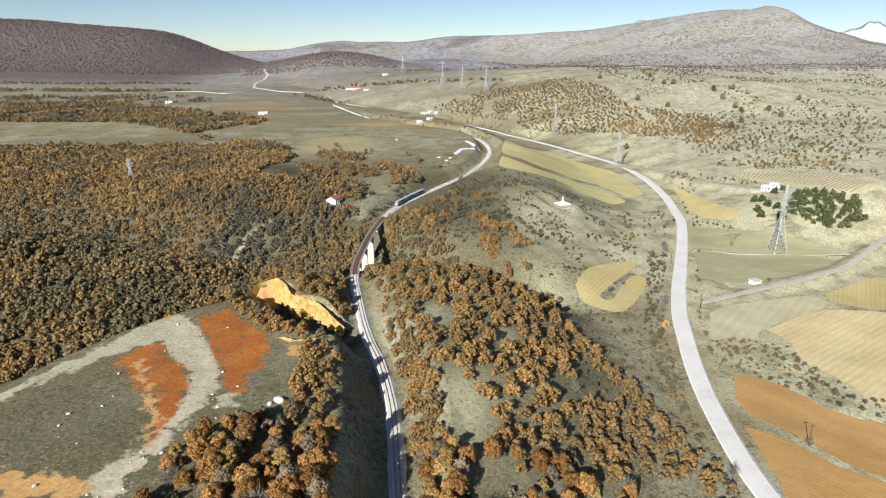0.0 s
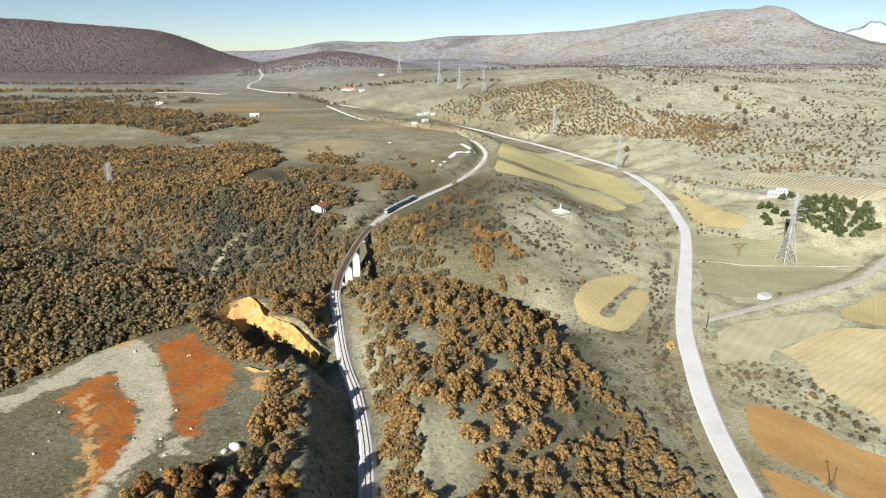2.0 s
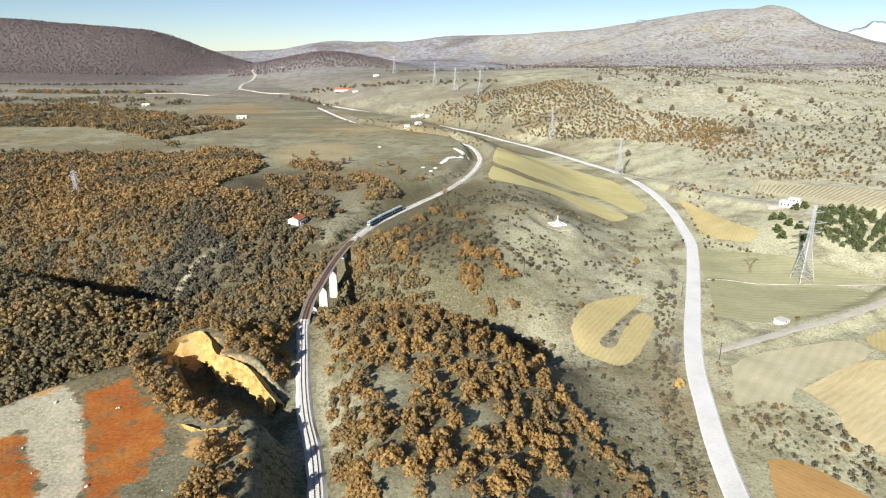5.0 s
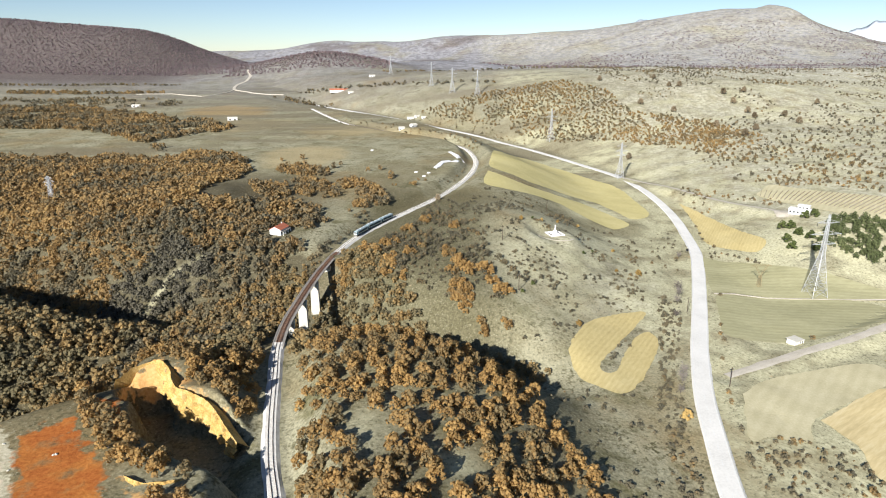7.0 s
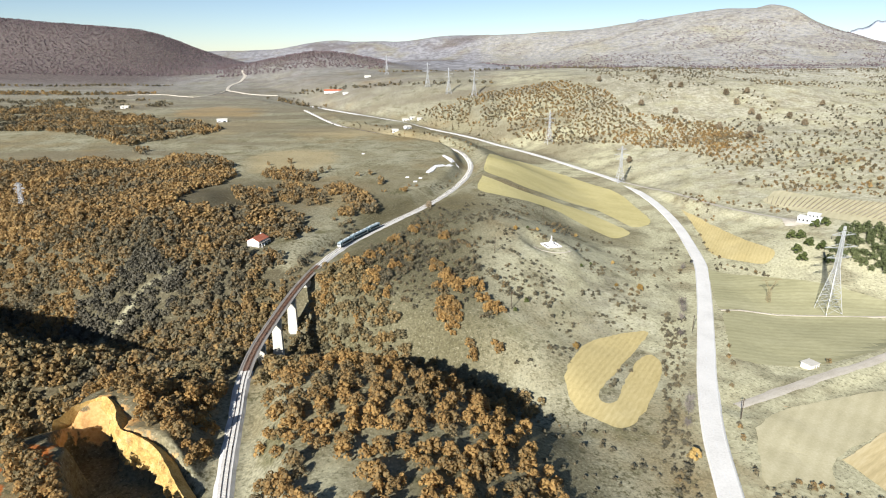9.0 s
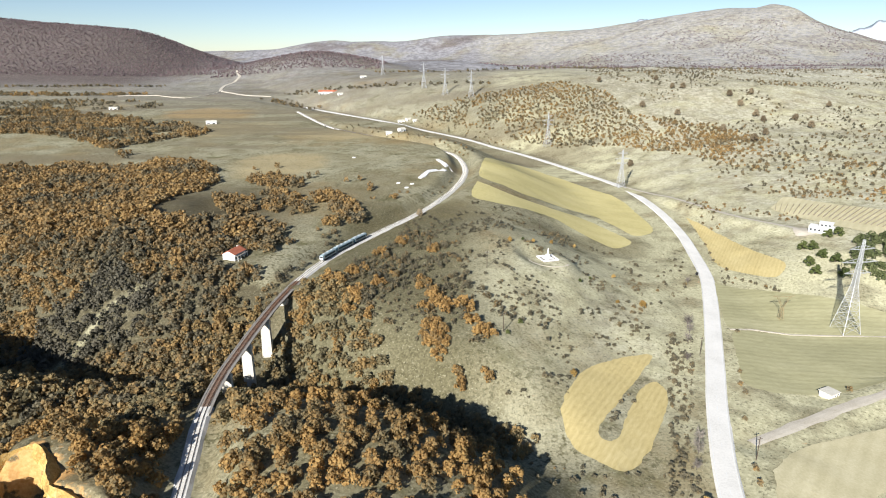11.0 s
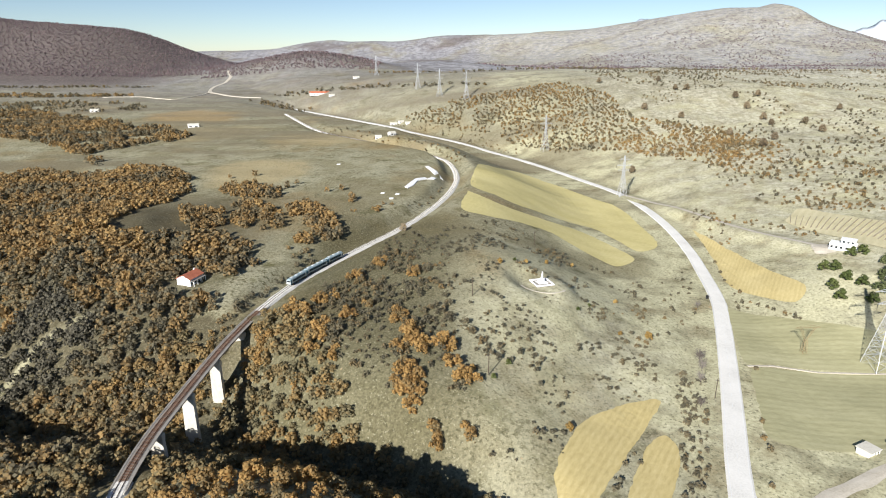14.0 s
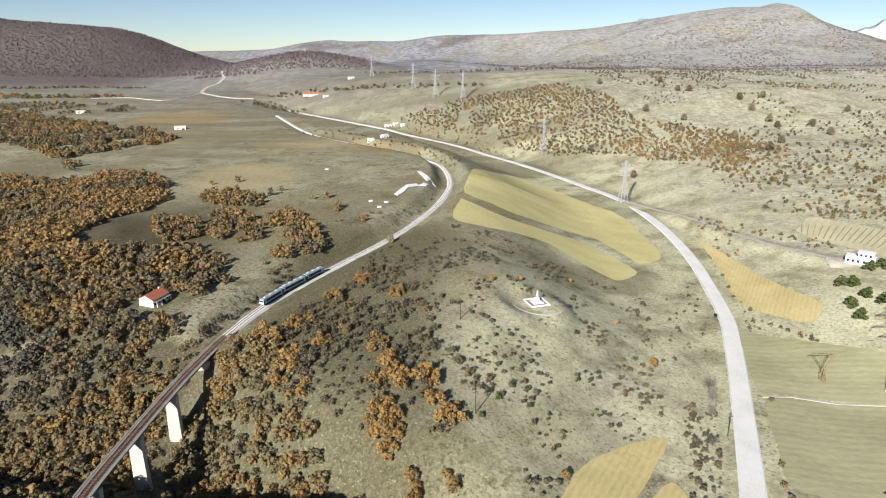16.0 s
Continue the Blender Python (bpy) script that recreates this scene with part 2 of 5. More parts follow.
def near_line(x, y, line):
    """Distance to a line of (x, y, z) points, and the line's height at the nearest place."""
    best, level = np.full(np.shape(x), 1e9), np.zeros(np.shape(x))
    for (ax, ay, az), (bx, by, bz) in zip(line, line[1:]):
        s = np.clip(((x - ax) * (bx - ax) + (y - ay) * (by - ay)) / ((bx - ax) ** 2 + (by - ay) ** 2), 0, 1)
        d = np.hypot(x - ax - s * (bx - ax), y - ay - s * (by - ay))
        level = np.where(d < best, az + s * (bz - az), level)
        best = np.minimum(best, d)
    return best, level


def grain(x, y, seed=0):
    """Smooth value noise, 0 to 1, with cells one unit wide."""
    i, j = np.floor(x).astype(np.int64), np.floor(y).astype(np.int64)
    u, v = x - i, y - j
    u, v = u * u * (3 - 2 * u), v * v * (3 - 2 * v)

    def corner(a, b):
        h = (a * 374761393 + b * 668265263 + seed * 974634533) & 0xFFFFFFFF
        h = ((h ^ (h >> 13)) * 1274126177) & 0xFFFFFFFF
        return ((h ^ (h >> 16)) & 0xFFFF) / 65535.0
    low = corner(i, j) * (1 - u) + corner(i + 1, j) * u
    high = corner(i, j + 1) * (1 - u) + corner(i + 1, j + 1) * u
    return low * (1 - v) + high * v


def rough(x, y, seed=0):
    return grain(x, y, seed) * 0.55 + grain(x * 2.1, y * 2.1, seed + 1) * 0.29 + grain(x * 4.3, y * 4.3, seed + 2) * 0.16 - 0.5


def raw_land(x, y):
    xr = np.interp(y, [0, 150, 300, 450, 600, 750, 900, 1020, 1150, 1300, 1600], [60, 98, 135, 180, 205, 215, 172, 105, -30, -190, -420])
    plateau = 26 + 0.0345 * np.clip(y - 470, 0, 1700)
    low = 0.012 * np.clip(y - 450, 0, 600) - 3 * sm(-40, 60, x - xr)
    side = sm(xr - 150, xr - 30, x) * (1 - sm(900, 1500, y))
    z = plateau + (low - plateau) * side
    right = np.clip(x - xr - 20, 0, 1500)
    z = z + sm(420, 520, y) * 55 * (1 - np.exp(-right / 165)) * (1 - sm(1300, 2100, y))
    # knoll with the memorial, wooded hill beside the cutting, worked-out hill
    z = z + bump(x, y, 92, 478, 60, 70, 0, 12)
    z = z + bump(x, y, 25, 210, 45, 80, -12, 13) + bump(x, y, 15, 300, 42, 30, -20, 6)
    z = z + bump(x, y, -75, 150, 55, 70, 20, 5)
    z = z + bump(x, y, 400, 1180, 280, 160, -10, 26)
    z = z + bump(x, y, -150, 520, 90, 60, 0, 5) + bump(x, y, -235, 378, 95, 32, -28, 9)
    return z


FAR_HILLS = [(-2268, 2250, 541, 430, 224), (-1416, 2330, 466, 380, 143), (-990, 2350, 216, 330, 63), (2030, 4100, 75, 400, 44),
             (1927, 4150, 413, 700, 208), (1360, 4200, 521, 700, 214), (644, 4400, 501, 400, 132), (6, 4450, 494, 300, 126),
             (-684, 4500, 403, 300, 100), (-1477, 4500, 742, 300, 68), (2436, 3900, 553, 600, 116)]


def far_land(x, y):
    z = bump(x, y, -330, 1950, 240, 200, 0, 62) + bump(x, y, 60, 2300, 350, 260, 0, 25)
    for cx, cy, rx, ry, high in FAR_HILLS:
        z = z + bump(x, y, cx, cy, rx, ry, 0, high)
    return z


GORGE = [(120, 300, 3), (75, 322, 0), (40, 345, -2), (0, 358, -3), (-35, 374, -3), (-52, 388, -3), (-100, 384, -6), (-160, 398, -11), (-240, 442, -17), (-340, 492, -22), (-520, 530, -26), (-900, 560, -30)]
RAVINE = [(-98, 320, 8), (-130, 293, -1), (-165, 264, -8), (-215, 238, -14), (-320, 205, -20), (-600, 180, -28)]
RIDGE = [(-148, 338, 6), (-173, 334, 14), (-219, 332, 30), (-300, 328, 49), (-430, 318, 62), (-700, 300, 62)]
ROAD = [(190, -700, -1), (165, -350, -1), (130, -80, -1), (118, 40, -1), (112, 120, -1), (109, 163, -1), (109, 189, -1), (113, 226, -1), (118, 255, -0.5), (124.5, 282, -0.3), (133.5, 316, 0), (148, 357, 0), (160, 387, 0), (177, 430, 0), (196, 480, 0.5),
        (207, 513, 1), (217, 560, 1.4), (225, 605, 2), (230, 660, 3), (230, 715, 4), (223, 778, 4.5), (200, 843, 5.2), (154, 943, 8), (108, 1013, 11.5), (66, 1068, 16.5), (-4, 1125, 24), (-37, 1155, 28.5), (-95, 1208, 32.5), (-200, 1308, 38.5), (-260, 1370, 42)]
RAIL = [(40, -700, 4), (22, -350, 9), (3, -80, 12.5), (-5, 60, 14.5), (-8, 100, 15.2), (-13, 148, 16.2), (-17, 184, 17), (-20, 202, 17.3), (-26, 227, 17.8), (-33, 248, 18.2), (-39, 271, 18.7), (-45, 299, 19.2), (-50, 323, 19.7),
        (-52, 347, 20.2), (-51.5, 372, 20.7), (-50.5, 396, 21.1), (-48.5, 420, 21.6), (-44, 450, 22.2), (-36, 480, 22.8), (-24, 508, 23.4), (-7, 542, 24), (10, 574, 24.7),
        (27, 612, 25.5), (42, 658, 26.4), (52, 700, 27.2), (57, 750, 28.2), (52.5, 808, 29.4), (40, 848, 30.2), (5, 885, 33), (-50, 930, 37), (-122, 998, 42), (-201, 1146, 50)]
BRIDGE = (327.0, 447.0)
SCAR = [(-118, 462, 0), (-128, 446, 0), (-146, 432, 0), (-152, 412, 0), (-158, 385, 0), (-150, 350, 0)]
DIRT = [(152, 335, -1.5), (193, 355, -1.5), (235, 374, -1), (275, 395, 0), (317, 430, 2), (345, 452, 4), (420, 500, 10)]
SIDE = [(226, 775, 4.6), (243, 735, 6), (255, 700, 9), (271, 619, 14), (292, 556, 20)]


def pit_reach(x, y):
    """Below 1 inside the dug pit: a long hollow with a round bay at its far end."""
    long = np.hypot(((x + 55.6) * 0.8 - (y - 252) * 0.6) / 34, ((x + 55.6) * 0.6 + (y - 252) * 0.8) / 15)
    return np.minimum(long, np.hypot((x + 83) / 10.5, (y - 276) / 10.5))


def land(x, y):
    x, y = np.asarray(x, float), np.asarray(y, float)
    z = raw_land(x, y) + far_land(x, y)
    d, level = near_line(x, y, GORGE)
    wide = np.interp(x, [-900, -300, -130, -52, -20, 60, 120], [90, 52, 48, 44, 30, 26, 20])
    z = z + np.minimum(level - z, 0) * np.exp(-(d / wide) ** 2 * 1.3)
    e, level = near_line(x, y, RAVINE)
    z = z + np.minimum(level - z, 0) * np.exp(-(e / np.interp(x, [-600, -200, -100], [90, 48, 30])) ** 2 * 1.3)
    # wooded spur between the two ravines
    e, level = near_line(x, y, RIDGE)
    z = z + np.maximum(level - z, 0) * np.exp(-(e / 25) ** 2)
    # gullies worn into the valley sides
    z = z + 9 * rough(x / 55, y / 75, 61) * (1 - sm(-130, -70, x)) * sm(290, 330, y) * (1 - sm(560, 660, y))
    z = z + 2.2 * rough(x / 42, y / 42) * sm(0, 60, d) + 14 * rough(x / 260, y / 260, 7) * sm(900, 2200, y) + 30 * rough(x / 420, y / 420, 9) * sm(1900, 3200, y)
    z = z + 11 * rough(x / 110, y / 110, 13) * sm(235, 330, x) * sm(560, 720, y) * (1 - sm(1500, 1900, y))
    # flat-topped worked-out hill, and the pit dug into its far end
    r = np.hypot((x + 78) / 74, (y - 175) / 104)
    z = z + (30.5 - 1.5 * rough(x / 30, y / 30, 3) - 0.02 * (y - 175) - z) * (1 - sm(0.88, 1.18, r))
    z = np.maximum(z, -60 + 90.5 * np.exp(-(np.hypot((x + 82) / 30, (y - 292) / 26) ** 4)))
    z = z + np.minimum(12.5 - z, 0) * (1 - sm(0.8, 1.02, pit_reach(x, y)))
    z = z + (24.3 - z) * (1 - sm(8, 22, np.hypot(x - 96, y - 477)))
    for line, flat, fade, drop in ((ROAD, 7.5, 30, 0.35), ([p for p in RAIL if p[1] < BRIDGE[0]], 4.5, 19, 0.75),
                                   ([p for p in RAIL if p[1] > BRIDGE[1]], 4.5, 18, 0.75), (DIRT, 3, 12, 0.1), (SIDE, 3, 14, 0.1)):
        d, level = near_line(x, y, line)
        z = z + (level - drop - z) * (1 - sm(flat, fade, d))
    return z
# ---- end of the lie of the land ----


# ---- builders ----
def mesh(name, verts, faces, material, parent=None, label="", smooth=False):
    me = bpy.data.meshes.new(name)
    me.from_pydata([tuple(v) for v in verts], [], [tuple(f) for f in faces])
    me.materials.append(material)
    if smooth:
        me.polygons.foreach_set("use_smooth", [True] * len(me.polygons))
    ob = new(name, me)
    if parent:
        ob.parent = parent
    return tagged(ob, label) if label else ob


def part(name, bm, material, parent, label="", bevel=0.0):
    if bevel:
        bmesh.ops.bevel(bm, geom=bm.edges[:], offset=bevel, segments=1, affect="EDGES")
    me = bpy.data.meshes.new(name)
    bm.to_mesh(me)
    bm.free()
    me.materials.append(material)
    ob = new(name, me)
    ob.parent = parent
    return tagged(ob, label) if label else ob


def box(x, y, z, sx, sy, sz, bm=None, turn=0.0, tilt=0.0):
    """A block that stands at x, y, z (its foot's centre)."""
    bm = bm or bmesh.new()
    m = Matrix.Translation((x, y, z + sz / 2)) @ Matrix.Rotation(radians(turn), 4, "Z") @ Matrix.Rotation(radians(tilt), 4, "X") @ Matrix.Diagonal((sx, sy, sz, 1))
    bmesh.ops.create_cube(bm, size=1.0, matrix=m)
    return bm


def bar(a, b, thick, bm=None):
    """A square bar from a to b."""
    bm = bm or bmesh.new()
    a, b = Vector(a), Vector(b)
    m = Matrix.Translation((a + b) / 2) @ (b - a).to_track_quat("Z", "Y").to_matrix().to_4x4() @ Matrix.Diagonal((thick, thick, (b - a).length, 1))
    bmesh.ops.create_cube(bm, size=1.0, matrix=m)
    return bm


def thing(name, x, y, z, turn, label, category, group="", kind=""):
    ob = new(name)
    ob.matrix_basis = pose(x, y, z, 0, 0, turn)
    ob.empty_display_size = 0.5
    return tagged(ob, label, category, group, kind)


def curve_of(line, step):
    """A smooth line through points, at even steps."""
    p = [np.array(q, float) for q in line]
    p = [2 * p[0] - p[1]] + p + [2 * p[-1] - p[-2]]
    out = []
    for a, b, c, d in zip(p, p[1:], p[2:], p[3:]):
        k = max(2, int(np.linalg.norm(c - b) / (step / 4)))
        for s in np.arange(k) / k:
            out.append(0.5 * (2 * b + (c - a) * s + (2 * a - 5 * b + 4 * c - d) * s ** 2 + (3 * b - a - 3 * c + d) * s ** 3))
    out = np.array(out + [p[-2]])
    run = np.r_[0, np.cumsum(np.linalg.norm(np.diff(out, axis=0), axis=1))]
    at = np.arange(0, run[-1], step)
    return np.stack([np.interp(at, run, out[:, k]) for k in range(out.shape[1])], 1)


def sides(c):
    d = np.gradient(c[:, :2], axis=0)
    d /= np.linalg.norm(d, axis=1)[:, None]
    return np.stack([d[:, 1], -d[:, 0]], 1)


def ribbon(name, line, profile, material, parent=None, label="", step=3.0, closed=False, wobble=0.0):
    """A profile of (across, up) pairs swept along a smooth line. Across is to the line's right."""
    c = curve_of(line, step) if step else np.array(line, float)
    s, k = sides(c), len(profile)
    verts = []
    for i, (p, q) in enumerate(zip(c, s)):
        for j, (a, u) in enumerate(profile):
            e = wobble * (grain(np.array(i * 0.35), np.array(j * 7.7), 5) - 0.5) if wobble and j in (0, k - 1) else 0
            verts.append((p[0] + q[0] * (a + e), p[1] + q[1] * (a + e), p[2] + u))
    n = len(c)
    faces = [(i * k + j, (i + 1) * k + j, (i + 1) * k + (j + 1) % k, i * k + (j + 1) % k) for i in range(n - 1) for j in range(k if closed else k - 1)]
    if closed:
        faces += [tuple(range(k)), tuple(range((n - 1) * k, n * k))[::-1]]
    return mesh(name, verts, faces, material, parent, label)


def inside(px, py, poly):
    hit = np.zeros(np.shape(px), bool)
    for (ax, ay), (bx, by) in zip(poly, poly[1:] + poly[:1]):
        cross = (ay > py) != (by > py)
        hit ^= cross & (px < (bx - ax) * (py - ay) / ((by - ay) or 1e-9) + ax)
    return hit


FIELDS = []


def patch(name, poly, material, label, category="field", lift=0.22, cell=5.0, ragged=1.5):
    """A piece of ground with its own cover, laid on the land."""
    FIELDS.append(poly)
    ring = curve_of([(*p, 0) for p in poly + poly[:1]], 1.2)[:, :2]
    ring = ring + ragged * np.stack([rough(ring[:, 0] / 4, ring[:, 1] / 4, 11), rough(ring[:, 0] / 4, ring[:, 1] / 4, 12)], 1)
    bm = bmesh.new()
    bm.faces.new([bm.verts.new((x, y, 0)) for x, y in ring])
    bmesh.ops.triangulate(bm, faces=bm.faces[:])
    lo, hi = ring.min(0), ring.max(0)
    for axis in (0, 1):
        for v in np.arange(lo[axis] + cell, hi[axis], cell):
            bmesh.ops.bisect_plane(bm, geom=bm.verts[:] + bm.edges[:] + bm.faces[:], plane_co=(v, v, 0), plane_no=(1 - axis, axis, 0))
    z = land([v.co.x for v in bm.verts], [v.co.y for v in bm.verts])
    for v, h in zip(bm.verts, z):
        v.co.z = h + lift
    bmesh.ops.recalc_face_normals(bm, faces=bm.faces[:])
    if bm.faces and sum(f.normal.z for f in bm.faces) < 0:
        bmesh.ops.reverse_faces(bm, faces=bm.faces[:])
    me = bpy.data.meshes.new(name)
    bm.to_mesh(me)
    bm.free()
    me.materials.append(material)
    return tagged(new(name, me), label, category, kind="structure")


def ground_at(x, y):
    return float(land(np.array([x]), np.array([y]))[0])


# ---- the land, one sheet to the horizon ----
SOILS = {
    "rubble": [[(-150, 181), (-141, 205), (-133, 223), (-129, 238), (-125, 251), (-111, 247), (-96, 225), (-82, 200), (-77, 184), (-79, 172), (-80, 157), (-84, 141), (-84, 129), (-100, 129), (-92, 143), (-88, 152), (-84, 165), (-88, 184), (-94, 199), (-104, 209), (-114, 222), (-127, 210), (-138, 193), (-146, 176)], [(-76, 180), (-70, 184), (-68, 175), (-73, 173)]],
    "red": [[(-121, 215), (-114, 222), (-104, 209), (-94, 199), (-88, 184), (-84, 166), (-84, 150), (-86, 151), (-91, 168), (-98, 180), (-105, 184), (-114, 196), (-122, 203)], [(-108, 247), (-98, 255), (-86, 242), (-73, 229), (-68, 214), (-68, 200), (-70, 197), (-68, 183), (-74, 184), (-84, 205), (-96, 225)], [(-94, 265), (-89, 266), (-79, 248), (-82, 248)]],
    "track": [[(-103, 230), (-95, 218), (-84, 198), (-80, 180), (-81, 163), (-83, 149), (-84, 136), (-85, 129), (-88, 129), (-87, 139), (-86, 152), (-85, 168), (-85, 184), (-87, 198), (-97, 217)]],
    "sand": [[(-96, 274), (-93, 286), (-84, 291), (-76, 286), (-70, 277), (-60, 271), (-50, 262), (-42, 254), (-47, 254), (-60, 265), (-73, 272), (-84, 279)], [(-123, 142), (-112, 140), (-98, 138), (-90, 129), (-114, 129)], [(-117, 205), (-114, 206), (-102, 188), (-93, 173), (-88, 162), (-86, 151), (-89, 154), (-93, 168), (-101, 182)], [(-66, 225), (-59, 218), (-47, 219), (-42, 212), (-48, 209), (-59, 210)], [(-127, 241), (-125, 251), (-117, 249), (-122, 241)]],
}


COVERS = {
    "dun": [([(-415, 1151), (-364, 1208), (-274, 1150), (-260, 1068), (-346, 1048), (-385, 1079)], 25), ([(1441, 3094), (1683, 3087), (1640, 3029), (1411, 3027)], 30)],
    "straw": [([(-176, 755), (-160, 786), (-120, 790), (-92, 782), (-82, 730), (-100, 690), (-150, 676), (-165, 712)], 18), ([(-168, 953), (-83, 975), (-20, 921), (-107, 873), (-168, 905)], 25),
              ([(-330, 1000), (-220, 1010), (-180, 960), (-250, 900), (-330, 930)], 40)],
    "dark": [([(-50, 640), (-29, 713), (10, 685), (18, 650), (-25, 612)], 14), ([(1111, 3168), (1313, 3186), (1478, 3245), (1463, 3144), (1198, 3099)], 40), ([(75, 560), (120, 540), (180, 545), (190, 600), (120, 575)], 14),
             ([(10, 600), (50, 600), (75, 560), (60, 530), (20, 560)], 16), ([(-500, 1450), (-200, 1420), (100, 1500), (-100, 1650), (-450, 1600)], 60)],
}


def build_land():
    fan = np.radians(np.r_[np.linspace(-44, 44, 520), np.linspace(46, 314, 44)[1:-1]])
    r = [40.0]
    while r[-1] < 4830:
        r.append(r[-1] + max(0.9, 0.0062 * r[-1]))
    r = np.array(r)
    x, y = np.outer(r, np.sin(fan)), np.outer(r, np.cos(fan))
    z = land(x.ravel(), y.ravel())
    n, k = len(r), len(fan)
    verts = np.stack([x.ravel(), y.ravel(), z], 1)
    i, j = np.meshgrid(np.arange(n - 1), np.arange(k), indexing="ij")
    a, b = (i * k + j).ravel(), (i * k + (j + 1) % k).ravel()
    quads = np.stack([a, b, b + k, a + k], 1)[:, ::-1]
    me = bpy.data.meshes.new("ground")
    verts = np.vstack([verts, [[0, 0, ground_at(0, 0)]]])
    tris = [(n * k, (q + 1) % k, q) for q in range(k)]
    me.from_pydata(verts.tolist(), [], quads[:, ::-1].tolist() + tris)
    me.polygons.foreach_set("use_smooth", [True] * len(me.polygons))
    vx, vy = verts[:, 0], verts[:, 1]
    stony = sm(190, 330, vx) * sm(430, 560, vy) * 0.5 + sm(0.2, 0.42, vx / np.maximum(vy, 1)) * sm(1100, 1500, vy) * (1 - sm(1900, 2700, vy)) * 0.85
    stony = stony + bump(vx, vy, 110, 430, 50, 80, 0, 0.3)
    pale = sm(105, 150, vx) * (1 - sm(1200, 2200, vy)) + bump(vx, vy, 98, 455, 62, 80, 0, 0.9) 
    olive = sm(-60, -20, vx) * (1 - sm(35, 70, vx)) * sm(320, 345, vy) * (1 - sm(560, 640, vy)) + (1 - sm(-60, -20, vx)) * (1 - sm(140, 330, vy)) * 0.9 + sm(-25, -5, vx) * (1 - sm(60, 90, vx)) * (1 - sm(305, 340, vy)) * 0.55
    pale = pale + bump(vx, vy, 7, 182, 9, 20, 0, 1.0) + bump(vx, vy, 27, 235, 8, 11, 0, 0.9) + bump(vx, vy, -4, 250, 7, 14, 0, 0.8)
    olive = olive * (1 - 0.8 * np.clip(bump(vx, vy, 7, 182, 9, 20, 0, 1.0) + bump(vx, vy, 27, 235, 8, 11, 0, 0.9) + bump(vx, vy, -4, 250, 7, 14, 0, 0.8), 0, 1))
    leafy_shade = (1 - sm(np.where((vy > 325) & (vy < 440), -60, -120), np.where((vy > 325) & (vy < 440), -22, -40), vx)) * sm(240, 280, vy) * (1 - sm(600, 680, vy)) + bump(vx, vy, 330, 1150, 190, 150, 0, 0.6)
    hazed_heath = (1 - sm(-800, -560, vx)) * sm(1500, 1750, vy) * (1 - sm(2900, 3500, vy)) + bump(vx, vy, -330, 1980, 230, 160, 0, 1.3) + 0.3 * sm(2500, 3600, vy) * rough(vx / 300, vy / 300, 17) + 0.08 * sm(3000, 3900, vy) + 0.6 * sm(2000, 2600, vy) * sm(0.55, 0.75, grain(vx / 260, vy / 120, 19) * 0.6 + grain(vx / 70, vy / 45, 20) * 0.4)
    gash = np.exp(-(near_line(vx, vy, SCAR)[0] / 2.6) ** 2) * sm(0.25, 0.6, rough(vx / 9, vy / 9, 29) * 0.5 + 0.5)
    leafy_shade = leafy_shade * (1 - gash)
    pale = np.maximum(pale, 0.6 * gash)
    maps = {"stony": stony, "pale": pale, "olive": olive, "leafy_shade": leafy_shade, "hazed_heath": hazed_heath, "plain": sm(560, 760, vy) * (1 - sm(1700, 2100, vy)) * (1 - 0.6 * sm(150, 300, vx)), "hazed_upland": sm(900, 2300, vy)}
    for name, polys in SOILS.items():
        best = np.full(len(vx), -99.0)
        near = np.hypot(vx + 95, vy - 190) < 130
        for poly in polys:
            ring = [(x, y, 0) for x, y in poly + poly[:1]]
            d = near_line(vx[near], vy[near], ring)[0]
            best[near] = np.maximum(best[near], np.where(inside(vx[near], vy[near], poly), d, -d))
        maps[name] = 0.5 + best / 9
    maps["sand"] = np.where((verts[:, 2] < 19) & (vy > 225), 0, maps["sand"])
    for name, polys in COVERS.items():
        best = np.zeros(len(vx))
        for poly, soft in polys:
            d = near_line(vx, vy, [(x, y, 0) for x, y in poly + poly[:1]])[0] + soft * 0.8 * rough(vx / soft, vy / soft, 23)
            best = np.maximum(best, np.clip(0.5 + np.where(inside(vx, vy, poly), d, -d) / soft, 0, 1))
        maps[name] = best
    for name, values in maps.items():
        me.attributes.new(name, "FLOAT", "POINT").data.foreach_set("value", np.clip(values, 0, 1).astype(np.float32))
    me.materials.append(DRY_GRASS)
    return tagged(new("ground", me), "rolling dry grassland with bare soil, scrub and pale stones", "ground", kind="structure")


build_land()

patch("field", [(81, 348), (90, 367), (100, 381), (119, 395), (135, 400), (124, 383), (107, 358), (96, 342), (94, 334), (100, 334), (109, 351), (120, 370), (129, 377), (131, 367), (122, 348), (109, 326), (98, 315), (90, 321), (82, 331)], STRAW, "golden ploughed field on the slope below the knoll")
patch("field", [(79, 784), (124, 882), (157, 838), (185, 778), (207, 729), (209, 668), (207, 619), (187, 602), (176, 634), (161, 660), (112, 657), (89, 664), (68, 689)], OLD_STRAW, "yellow-green fallow field between railway and road")
patch("field", [(64, 666), (84, 644), (109, 638), (153, 637), (179, 588), (162, 566), (152, 576), (137, 595), (120, 610), (80, 600), (58, 613)], OLD_STRAW, "yellow-green fallow field beside the knoll")
patch("field", [(246, 652), (248, 620), (250, 547), (256, 516), (251, 501), (240, 496), (228, 515), (224, 539), (233, 576), (240, 614)], STRAW, "golden stubble field beside the road")
